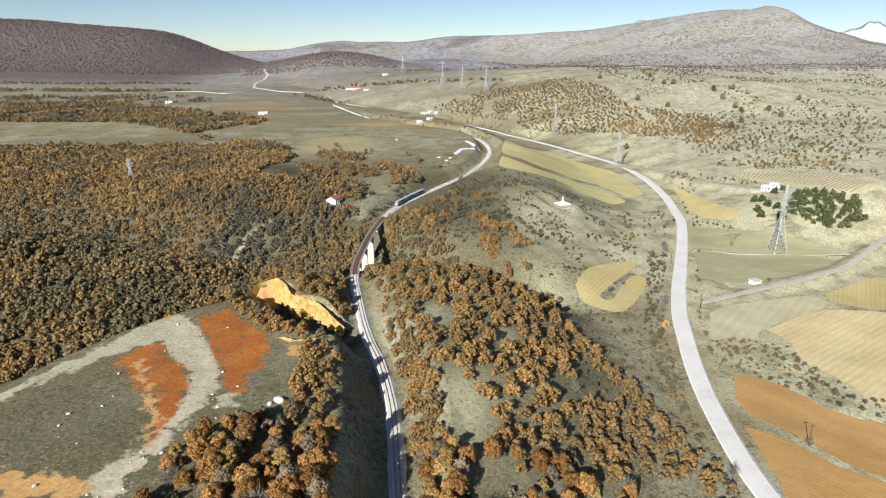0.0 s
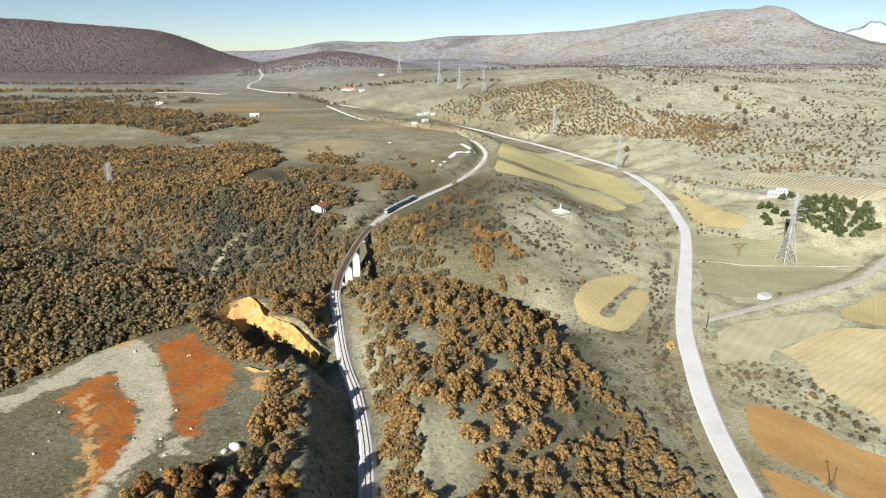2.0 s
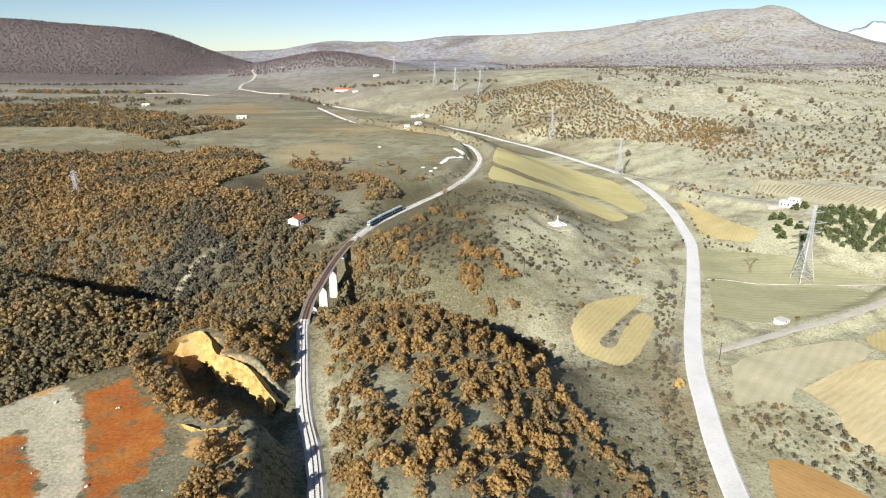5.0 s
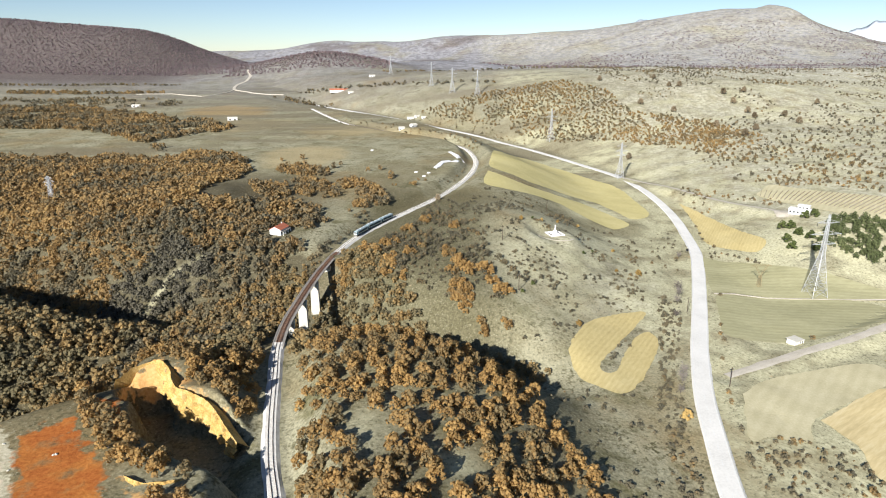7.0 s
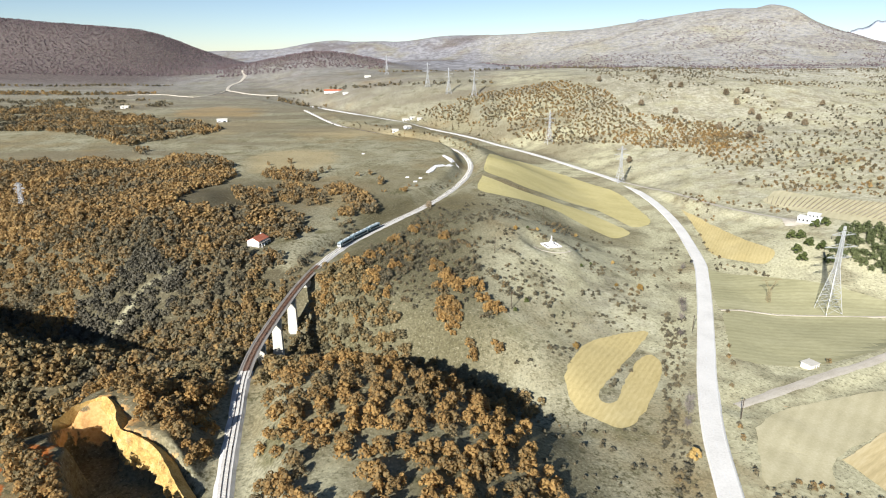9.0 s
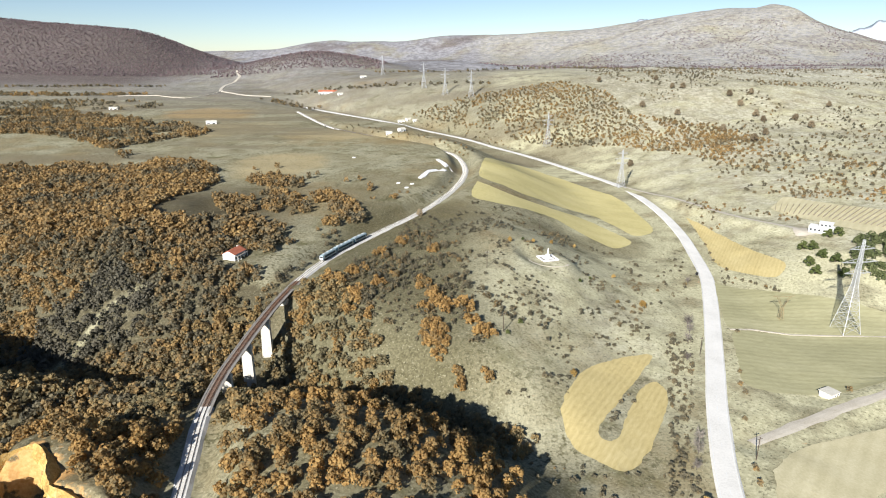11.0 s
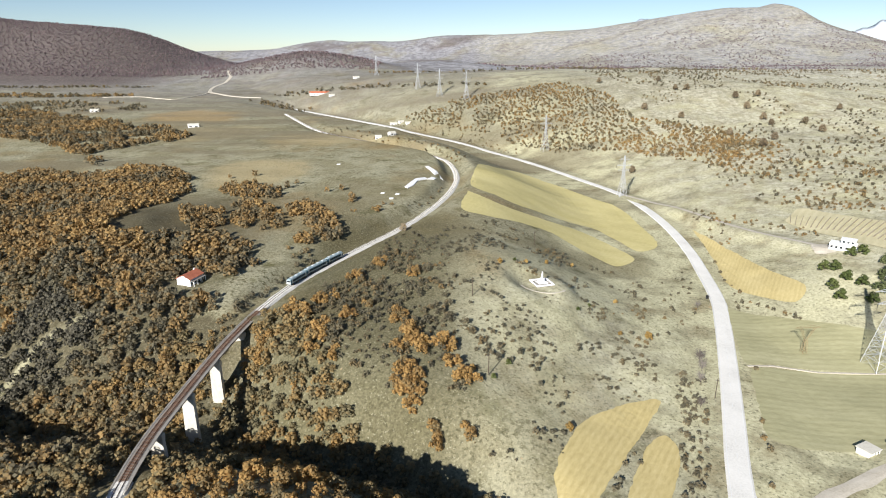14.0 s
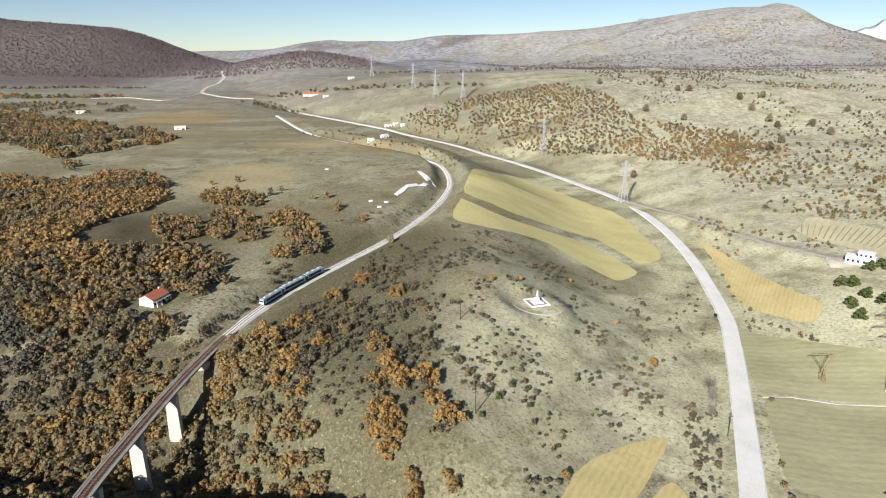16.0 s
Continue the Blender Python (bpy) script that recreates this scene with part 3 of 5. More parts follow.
patch("field", [(206, 501), (227, 483), (275, 456), (300, 430), (240, 431), (202, 436), (188, 436), (194, 459)], GREENISH, "sprouting green field beside the road")
patch("field", [(186, 428), (199, 432), (270, 427), (285, 405), (245, 385), (204, 372), (171, 375), (175, 396)], GREENISH, "sprouting green field above the earth track")
patch("field", [(175, 301), (226, 328), (275, 310), (260, 240), (191, 226), (184, 245), (175, 266), (179, 283)], PALE_STRAW, "pale golden stubble field with straight furrows")
patch("field", [(151, 318), (173, 334), (225, 349), (225, 332), (175, 303), (163, 286), (149, 288), (139, 286)], TAN_SOIL, "bare tan field beside the earth track")
patch("field", [(237, 353), (294, 379), (330, 340), (282, 322), (238, 337)], STRAW, "golden field above the stubble field")
patch("field", [(133, 249), (144, 249), (155, 239), (165, 222), (190, 205), (170, 181), (156, 181), (145, 192), (136, 206), (126, 217), (126, 228)], PLOUGHED, "ploughed reddish-brown field")
patch("field", [(120, 209), (133, 199), (143, 187), (156, 176), (165, 150), (115, 145), (117, 180)], PLOUGHED, "ploughed reddish-brown field below a field bank")
patch("vineyard", [(312, 633), (330, 647), (346, 600), (385, 523), (342, 504), (321, 535), (302, 612)], TAN_SOIL, "terraced bare vineyard on the hillside", "vineyard", 0.3)


def footpath(points, width, label):
    """A worn path laid on the slope."""
    line = [(x, y, ground_at(x, y) + 0.2) for x, y, _ in curve_of([(*q, 0) for q in points], 2.0)]
    ob = ribbon("footpath", line, [(-width, -0.35), (-width * 0.6, 0.0), (width * 0.6, 0.0), (width, -0.35)], DIRT_TRACK, None, "", 0, wobble=width * 1.8)
    return tagged(ob, label, "footpath", kind="structure")


footpath([(96 + 12.5 * math.cos(a), 477 + 12.5 * math.sin(a)) for a in np.linspace(3.5, 5.9, 9)], 0.6, "broken pale stony footpath below the memorial")
tagged(ribbon("footpath", [(x, y, ground_at(x, y) + 0.3) for x, y in ((187, 433), (200, 434.5), (220, 431), (245, 429.5), (270, 428.5), (300, 426))], [(-1.1, -0.3), (-0.6, 0.0), (0.6, 0.0), (1.1, -0.3)], DIRT_TRACK, None, "", 0, wobble=1.0), "pale earth path between two sprouting fields", "footpath", kind="structure")

# ---- roads ----
road = ribbon("road", ROAD, [(-4.7, -0.55), (-3.75, 0.0), (0, 0.07), (3.75, 0.0), (4.7, -0.55)], ASPHALT, None, "", 3.0)
tagged(road, "pale worn two-lane asphalt road with painted lines", "road", kind="structure")
ROAD_FINE = curve_of(ROAD, 1.0)
for across in (-3.4, 3.4):
    ribbon("edge_line", ROAD, [(across - 0.1, 0.045), (across + 0.1, 0.045)], PAINT, road, "white painted edge line", 3.0)
at_40 = int(np.argmin(abs(ROAD_FINE[:, 1] - 40)))
for k in range(at_40 + 60, at_40 + 560, 9):
    ribbon("lane_marking", ROAD_FINE[k:k + 4], [(-0.09, 0.095), (0.09, 0.095)], PAINT, road, step=0)
tagged(ribbon("dirt_road", DIRT, [(-2.6, 0.0), (-1, 0.16), (1, 0.16), (2.6, 0.0)], DIRT_TRACK, None, "", 3.0, wobble=1.2), "pale packed-earth farm road", "dirt road", kind="structure")
tagged(ribbon("dirt_road", SIDE, [(-2.2, 0.0), (-1, 0.16), (1, 0.16), (2.2, 0.0)], DIRT_TRACK, None, "", 3.0, wobble=1.0), "pale packed-earth side road up the hill", "dirt road", kind="structure")


def crash_barrier(first, last, across):
    c = ROAD_FINE[first:last]
    s = sides(c)
    rail = thing("guardrail", *c[0], 0, "galvanised steel guardrail along the road's edge", "guardrail")
    place = [(p[0] + q[0] * across - c[0][0], p[1] + q[1] * across - c[0][1], p[2] - c[0][2]) for p, q in zip(c, s)]
    ribbon("beam", place[::3], [(-0.05, 0.45), (0.04, 0.5), (-0.02, 0.6), (0.04, 0.7), (-0.05, 0.75), (-0.09, 0.6)], GALVANISED, rail, step=0, closed=True)
    post = None
    for x, y, z in place[::4]:
        if post is None:
            post = part("post", box(0, 0, -0.5, 0.14, 0.1, 1.2), GALVANISED, rail)
            post.location = (x, y, z)
        else:
            ob = new("post", post.data)
            ob.parent, ob.location = rail, (x, y, z)


crash_barrier(at_40 + 70, at_40 + 300, 4.15)
crash_barrier(at_40 + 395, at_40 + 560, -4.15)

# ---- railway ----
RAIL_FINE = curve_of(RAIL, 0.7)
on_bridge = (RAIL_FINE[:, 1] > BRIDGE[0]) & (RAIL_FINE[:, 1] < BRIDGE[1])
b0, b1 = np.where(on_bridge)[0][[0, -1]]
RAIL_SIDE = sides(RAIL_FINE)


def track_bed(name, piece):
    ob = ribbon(name, piece, [(-2.9, -0.75), (-1.75, 0.0), (1.75, 0.0), (2.9, -0.75)], BALLAST, None, "", 0, wobble=0.7)
    return tagged(ob, "pale crushed-stone ballast bed of a single railway track", "ballast", kind="structure")


track_bed("ballast", RAIL_FINE[:b0 + 1:3])
track_bed("ballast", RAIL_FINE[b1::3])


def railway_track():
    o = RAIL_FINE[0]
    track = thing("railway_track", *o, 0, "single railway track with rusty rails on sleepers", "railway track")
    for across in (-0.755, 0.755):
        ribbon("rail", [tuple(p - o) for p in RAIL_FINE[::3]], [(across - 0.07, 0.1), (across - 0.04, 0.28), (across + 0.04, 0.28), (across + 0.07, 0.1)], RAIL_STEEL, track, step=0, closed=True)
    bm = box(0, 0, -0.02, 2.5, 0.26, 0.16)
    wood = bpy.data.meshes.new("sleeper")
    bm.to_mesh(wood)
    bm.free()
    wood.materials.append(SLEEPER)
    for k in range(b0, b1):
        ob = new("sleeper", wood)
        ob.parent = track
        ob.matrix_basis = pose(*(RAIL_FINE[k] - o), 0, 0, math.degrees(math.atan2(RAIL_SIDE[k][1], RAIL_SIDE[k][0])))
    verts, faces = [], []
    for k in [*range(0, b0), *range(b1, len(RAIL_FINE) - 1)]:
        p, s = RAIL_FINE[k] - o, RAIL_SIDE[k]
        a = len(verts)
        for z in (-0.05, 0.07):
            for u, v in ((-1.25, -0.13), (1.25, -0.13), (1.25, 0.13), (-1.25, 0.13)):
                verts.append((p[0] + s[0] * u - s[1] * v, p[1] + s[1] * u + s[0] * v, p[2] + z))
        faces += [(a + 4, a + 5, a + 6, a + 7), (a, a + 1, a + 5, a + 4), (a + 1, a + 2, a + 6, a + 5), (a + 2, a + 3, a + 7, a + 6), (a + 3, a, a + 4, a + 7)]
    tagged(mesh("sleepers", verts, faces, PALE_SLEEPER, track, "concrete sleepers in ballast"), kind="stuff")
    return track


railway_track()


def railway_bridge():
    c = RAIL_FINE[b0 - 6:b1 + 7:3]
    o = c[0].copy()
    bridge = thing("railway_bridge", *o, 0, "curved concrete railway viaduct on tall slab piers", "bridge")
    local = [tuple(p - o) for p in c]
    ribbon("deck", local, [(-2.1, -0.12), (2.1, -0.12), (2.1, -0.7), (1.5, -1.9), (-1.5, -1.9), (-2.1, -0.7)], DARK_CONCRETE, bridge, "stained concrete deck", 0, True)
    for across in (-2.35, 2.35):
        ribbon("walkway", local, [(across - 0.3, 0.0), (across + 0.3, 0.0), (across + 0.3, -0.25), (across - 0.3, -0.25)], DARK_CONCRETE, bridge, step=0, closed=True)
    for y in (352, 377, 402, 427):
        k = int(np.argmin(abs(RAIL_FINE[:, 1] - y)))
        p, s = RAIL_FINE[k], RAIL_SIDE[k]
        foot = ground_at(p[0], p[1]) - 3
        turn = math.degrees(math.atan2(s[1], s[0]))
        top = p[2] - 1.9
        bm = bmesh.new()
        high = top - foot
        rings = []
        for h, wx, wy in ((0, 2.5, 1.15), (high - 3.0, 2.15, 0.95), (high - 1.2, 2.3, 1.1), (high, 2.3, 1.1)):
            rings.append([bm.verts.new((a * wx, b * wy, h)) for a, b in ((-1, -1), (1, -1), (1, 1), (-1, 1))])
        for lo, hi in zip(rings, rings[1:]):
            for q in range(4):
                bm.faces.new((lo[q], lo[(q + 1) % 4], hi[(q + 1) % 4], hi[q]))
        bm.faces.new(rings[-1]), bm.faces.new(rings[0][::-1])
        pier = part("pier", bm, CONCRETE, bridge, "pale concrete slab pier")
        pier.matrix_basis = pose(p[0] - o[0], p[1] - o[1], foot - o[2], 0, 0, turn)
    for k, back in ((b0 - 4, -1), (b1 + 4, 1)):
        p, s = RAIL_FINE[k], RAIL_SIDE[k]
        ab = part("abutment", box(0, 0, -9, 4.6, 6, 8.9), CONCRETE, bridge, "pale concrete abutment")
        ab.matrix_basis = pose(*(p - o), 0, 0, math.degrees(math.atan2(s[1], s[0])))
    return bridge


railway_bridge()


# ---- far lanes in the plain and up the pass ----
for turns, half, label in (([(-515, 1833), (-490, 1770), (-482, 1743), (-474, 1670), (-476, 1609), (-452, 1518), (-400, 1450), (-367, 1427), (-313, 1419)], 3.4, "distant pale road climbing to the pass"),
                           ([(-620, 1400), (-558, 1410), (-500, 1380), (-464, 1360), (-443, 1430), (-452, 1518)], 1.6, "distant pale lane across the plain")):
    lane = curve_of([(x, y, 0) for x, y in turns], 12.0)
    lane = [(x, y, ground_at(x, y) + 0.9) for x, y, _ in lane]
    tagged(ribbon("dirt_road", lane, [(-half * 1.3, -1.2), (-half, 0.0), (half, 0.0), (half * 1.3, -1.2)], DIRT_TRACK, None, "", 0), label, "dirt road", kind="structure")

# ---- trees ----
def tube(points, radii, sides_=6):
    verts, faces = [], []
    for k, (p, r) in enumerate(zip(points, radii)):
        d = Vector(points[min(k + 1, len(points) - 1)]) - Vector(points[max(k - 1, 0)])
        q = d.to_track_quat("Z", "Y")
        for a in range(sides_):
            v = q @ Vector((math.cos(a * 2 * math.pi / sides_) * r, math.sin(a * 2 * math.pi / sides_) * r, 0))
            verts.append(tuple(Vector(p) + v))
    for k in range(len(points) - 1):
        for a in range(sides_):
            b = (a + 1) % sides_
            faces.append((k * sides_ + a, k * sides_ + b, (k + 1) * sides_ + b, (k + 1) * sides_ + a))
    return verts, faces


def join(*pieces):
    verts, faces = [], []
    for v, f in pieces:
        n = len(verts)
        verts += list(v)
        faces += [tuple(i + n for i in q) for q in f]
    return verts, faces


def lumps(rng, count, wide, high, base):
    """Centres and sizes of the boughs' leaf masses that make up a crown."""
    out = []
    for k in range(count):
        up = 0.97 * (k + 0.4) / count
        a, r = k * 2.4 + rng.uniform(-0.5, 0.5), wide * 0.74 * math.sqrt(1 - up * up) * rng.uniform(0.62, 1.06)
        h = 0.55 * base + high * (0.14 + 0.72 * up * rng.uniform(0.9, 1.1))
        out.append((r * math.cos(a), r * math.sin(a), h, rng.uniform(0.29, 0.42) * wide))
    return out


def leaf_cloud(rng, blobs, each, size, loose=0.3):
    """Small sprays of leaves over the leaf masses, facing outwards and up."""
    verts, faces = [], []
    for cx, cy, cz, r in blobs:
        for _ in range(each):
            d = Vector((rng.gauss(0, 1), rng.gauss(0, 1), rng.gauss(0.35, 1))).normalized()
            p = Vector((cx, cy, cz)) + Vector((d.x, d.y, d.z * 0.85)) * r * rng.uniform(0.72, 1.08)
            n = (d + Vector((rng.gauss(0, loose), rng.gauss(0, loose), rng.gauss(0.15, loose)))).normalized()
            u = n.orthogonal().normalized()
            u.rotate(Matrix.Rotation(rng.uniform(0, 6.3), 3, n))
            w = n.cross(u)
            s = size * rng.uniform(0.6, 1.35)
            k = len(verts)
            for a, b in ((-1, -0.35), (0.25, -0.8), (1, 0.3), (-0.3, 0.85)):
                verts.append(tuple(p + u * a * s + w * b * s + n * rng.uniform(-0.25, 0.1) * s))
            faces.append((k, k + 1, k + 2, k + 3))
    return verts, faces


def tree_kind(seed, leaf, label, tall, wide, base, boughs, each, size, name="tree", category="tree"):
    rng = random.Random(seed)
    t = thing(name, 0, 0, 0, 0, label, category, "trees on the near hills")
    lean = (rng.uniform(-0.3, 0.3), rng.uniform(-0.3, 0.3))
    blobs = lumps(rng, boughs, wide, tall - base, base)
    wood = [tube([(0, 0, -0.4), (lean[0] * 0.5, lean[1] * 0.5, base * 0.7), (lean[0], lean[1], base + (tall - base) * 0.55)], [0.03 * tall, 0.024 * tall, 0.008 * tall])]
    for cx, cy, cz, r in blobs[:7]:
        wood.append(tube([(lean[0] * 0.7, lean[1] * 0.7, base * 0.8), (cx * 0.5, cy * 0.5, base + (cz - base) * 0.6), (cx, cy, cz)], [0.013 * tall, 0.009 * tall, 0.004 * tall], 4))
    v, f = join(*wood)
    mesh("trunk", v, f, BARK, t)
    v, f = leaf_cloud(rng, blobs, each, size)
    mesh("crown", v, f, leaf, t)
    return t


def bare_kind(seed, label, tall, wide):
    rng = random.Random(seed)
    t = thing("bare_tree", 0, 0, 0, 0, label, "tree", "trees on the near hills")
    v, f = tube([(0, 0, -0.4), (0.1, 0, tall * 0.35), (0, 0.1, tall * 0.7)], [0.025 * tall, 0.018 * tall, 0.008 * tall], 5)
    mesh("trunk", v, f, BARK, t)
    limbs = []
    for _ in range(70):
        a, h = rng.uniform(0, 6.3), rng.uniform(0.15, 0.65) * tall
        r = wide * rng.uniform(0.5, 1)
        e = (math.cos(a) * r, math.sin(a) * r, h + tall * rng.uniform(0.15, 0.4))
        limbs.append(tube([(0, 0.05, h), (e[0] * 0.5, e[1] * 0.5, h + (e[2] - h) * 0.6), e], [0.05, 0.035, 0.015], 3))
        for _ in range(3):
            q = tuple(c * rng.uniform(0.6, 1) + rng.gauss(0, 0.5) for c in e)
            limbs.append(tube([(e[0] * 0.6, e[1] * 0.6, h + (e[2] - h) * 0.7), q], [0.03, 0.012], 3))
    v, f = join(*limbs)
    mesh("crown", v, f, TWIG, t)
    return t


TWIG = surface("grey_twigs", [(0.12, 0.10, 0.085), (0.2, 0.175, 0.15), (0.27, 0.24, 0.2)], 2, 0.4, 0.9, 0, local=True, vary=0.3)


def scattered(poly, gap, seed, keep=1.0):
    """Uneven places in a stretch of land, about gap metres apart."""
    rng = np.random.default_rng(seed)
    p = np.array(poly, float)
    lo, hi = p.min(0), p.max(0)
    gx, gy = np.meshgrid(np.arange(lo[0], hi[0], gap), np.arange(lo[1], hi[1], gap))
    x = gx.ravel() + rng.uniform(-0.6, 0.6, gx.size) * gap
    y = gy.ravel() + rng.uniform(-0.6, 0.6, gx.size) * gap
    ok = inside(x, y, [tuple(q) for q in poly]) & (rng.uniform(size=gx.size) < keep)
    ok &= near_line(x, y, ROAD)[0] > 9.5
    ok &= near_line(x, y, RAIL)[0] > 6.5
    ok &= (near_line(x, y, DIRT)[0] > 5) & (near_line(x, y, SCAR)[0] > 2.2) & (np.hypot(x - 96, y - 477) > 11)
    for field in FIELDS:
        ok &= ~inside(x, y, field)
    return np.stack([x[ok], y[ok]], 1)


# the near trees, one by one
KINDS = [
    tree_kind(1, RUSSET, "oak with withered russet leaves on the dry slope", 7.5, 2.9, 1.3, 19, 88, 0.25),
    tree_kind(2, RUSSET, "broad oak with withered russet leaves", 6.6, 3.2, 0.9, 20, 88, 0.25),
    tree_kind(3, GOLDEN, "slender oak with golden-brown leaves", 7.8, 2.3, 1.2, 17, 84, 0.24),
    tree_kind(4, DULL, "oak with withered grey-brown leaves", 6.8, 2.8, 1.0, 18, 80, 0.24),
    tree_kind(5, GOLDEN, "young bushy oak with golden-brown leaves", 4.4, 2.2, 0.3, 14, 80, 0.23),
    tree_kind(6, GREEN, "small evergreen bush among the oaks", 3.2, 1.7, 0.1, 9, 56, 0.22, "bush", "bush"),
    tree_kind(7, DULL, "low grey-brown bush among the oaks", 3.0, 1.9, 0.1, 9, 50, 0.24, "bush", "bush"),
    bare_kind(8, "leafless grey tree among the oaks", 6.5, 2.6),
]
NEAR = [
    ([(-78, 112), (-76, 151), (-64, 163), (-52, 173), (-54, 217), (-47, 220), (-39, 205), (-31, 150), (-27, 112)], 4.5, 21, 0.92, 0.16),
    ([(-7, 112), (-10, 150), (-14, 178), (-19, 215), (-28, 265), (-36, 310), (0, 338), (30, 330), (54, 308), (66, 268), (80, 232), (91, 202), (102, 176), (102, 150), (100, 112)], 4.9, 22, 0.92, 0.24),
    ([(-5, 112), (6, 112), (3, 165), (-5, 205), (-13, 238), (-22, 236), (-14, 200), (-8, 165)], 4.2, 28, 0.95, 0.0),
    ([(-112, 262), (-98, 300), (-70, 310), (-45, 318), (-41, 262), (-46, 259), (-62, 274), (-80, 292), (-92, 292), (-100, 270)], 3.9, 25, 0.95, 0.0),
    ([(-104, 272), (-94, 262), (-74, 247), (-62, 236), (-48, 228), (-50, 221), (-62, 226), (-78, 236), (-96, 256)], 4.0, 27, 0.95, 0.0),
]
GLADES = [[(1, 206), (13, 190), (16, 173), (12, 160), (3, 160), (-2, 183)], [(18, 238), (34, 249), (35, 232), (22, 219)], [(-12, 268), (4, 251), (1, 229), (-8, 242)], [(60, 150), (70, 172), (84, 168), (80, 148)], [(52, 230), (62, 246), (74, 228), (66, 206), (56, 212)]]
rng = random.Random(5)
first, spots = set(), []
for poly, gap, seed, keep, least in NEAR:
    places = scattered(poly, gap, seed, keep)
    thick = grain(places[:, 0] / 15, places[:, 1] / 15, 31) * 0.75 + grain(places[:, 0] / 6, places[:, 1] / 6, 33) * 0.25
    open_ground = pit_reach(places[:, 0], places[:, 1]) < 1.02
    for glade in GLADES:
        open_ground |= inside(places[:, 0], places[:, 1], glade)
    spots.append(places[(thick > least) & ~open_ground])
spots = np.vstack(spots)
spots = spots[np.argsort(spots[:, 1])]
for (x, y), z in zip(spots[:300], land(spots[:300, 0], spots[:300, 1])):
    k = rng.choices(range(8), (24, 24, 12, 16, 18, 3, 10, 6))[0]
    s = rng.uniform(0.7, 1.28)
    m = pose(x, y, z - 0.15, 0, 0, rng.uniform(0, 360))
    if k in first:
        ob = copy_thing(KINDS[k], m)
    else:
        ob = KINDS[k]
        ob.matrix_basis = m
        first.add(k)
    ob.scale = (s * rng.uniform(0.9, 1.1), s * rng.uniform(0.9, 1.1), s)


def lone(k, x, y, s, label):
    ob = copy_thing(KINDS[k], pose(x, y, ground_at(x, y) - 0.15, 0, 0, (x * 37 + y * 11) % 360))
    ob.scale = (s, s, s)
    tagged(ob, label)
    return ob


for x, y, s in ((119.5, 299, 0.85), (146, 452, 0.75)):
    lone(4, x, y, s * 1.3, "round yellow-brown bush beside the road")
for x, y, s in ((128, 327, 1.1), (166, 437, 1.2), (101, 178, 0.9), (164, 429, 1.0), (131, 334, 1.0), (151, 398, 0.8), (159, 418, 0.9), (139, 197, 0.7), (124, 318, 0.8), (190, 500, 0.8), (52, 210, 0.8)):
    lone(7, x, y, s, "leafless grey tree beside the road")
lone(3, 17, 577, 1.0, "round brown oak beside the railway")
for x, y, s in ((75, 491, 0.7), (91, 503, 0.6), (105, 517, 0.6), (125, 538, 0.6), (139, 488, 0.6), (131, 449, 0.55), (91, 372, 0.75)):
    lone(4, x, y, s, "small russet bush on the knoll")
for x, y, s in ((71, 402, 0.8), (112, 460, 0.7), (64, 391, 0.7), (84, 500, 0.7), (120, 470, 0.6)):
    lone(5, x, y, s, "small green bush on the knoll")


def wood_mass(name, places, label, category, low, high, boughs, each, leaf, material, seed, shade=(0, 1), squat=1.0):
    """A stand of trees or scrub as one mesh: leaf masses on short stems, each stand with its own tint."""
    rng = random.Random(seed)
    shapes = []
    for _ in range(7):
        blobs = lumps(rng, boughs, 0.42, 0.72 * squat, 0.22 * squat)
        v, f = leaf_cloud(rng, blobs, each, leaf, 0.16)
        shapes.append((np.array(v), len(f)))
    z = land(places[:, 0], places[:, 1])
    tone = grain(places[:, 0] / 23, places[:, 1] / 23, seed)
    verts, tints = [], []
    for (x, y), h, t in zip(places, z, tone):
        v, n = shapes[rng.randrange(7)]
        s, a = rng.uniform(low, high), rng.uniform(0, 6.3)
        c, d = math.cos(a) * s, math.sin(a) * s
        verts.append(np.stack([x + v[:, 0] * c - v[:, 1] * d, y + v[:, 0] * d + v[:, 1] * c, h - 0.1 * s + v[:, 2] * s * rng.uniform(0.85, 1.15)], 1))
        tints.append(np.full(len(v), np.clip(shade[0] + (shade[1] - shade[0]) * (0.5 * t + 0.5 * rng.random()), 0, 1)))
    verts = np.vstack(verts)
    me = bpy.data.meshes.new(name)
    me.vertices.add(len(verts))
    me.vertices.foreach_set("co", verts.ravel())
    n = len(verts) // 4
    me.loops.add(len(verts))
    me.loops.foreach_set("vertex_index", np.arange(len(verts)))
    me.polygons.add(n)
    me.polygons.foreach_set("loop_start", np.arange(n) * 4)
    me.update(calc_edges=True)
    me.attributes.new("tint", "FLOAT", "POINT").data.foreach_set("value", np.concatenate(tints).astype(np.float32))
    me.materials.append(material)
    return tagged(new(name, me), label, category, kind="stuff")


def thinned(places, cell, least, seed):
    return places[grain(places[:, 0] / cell, places[:, 1] / cell, seed) > least]


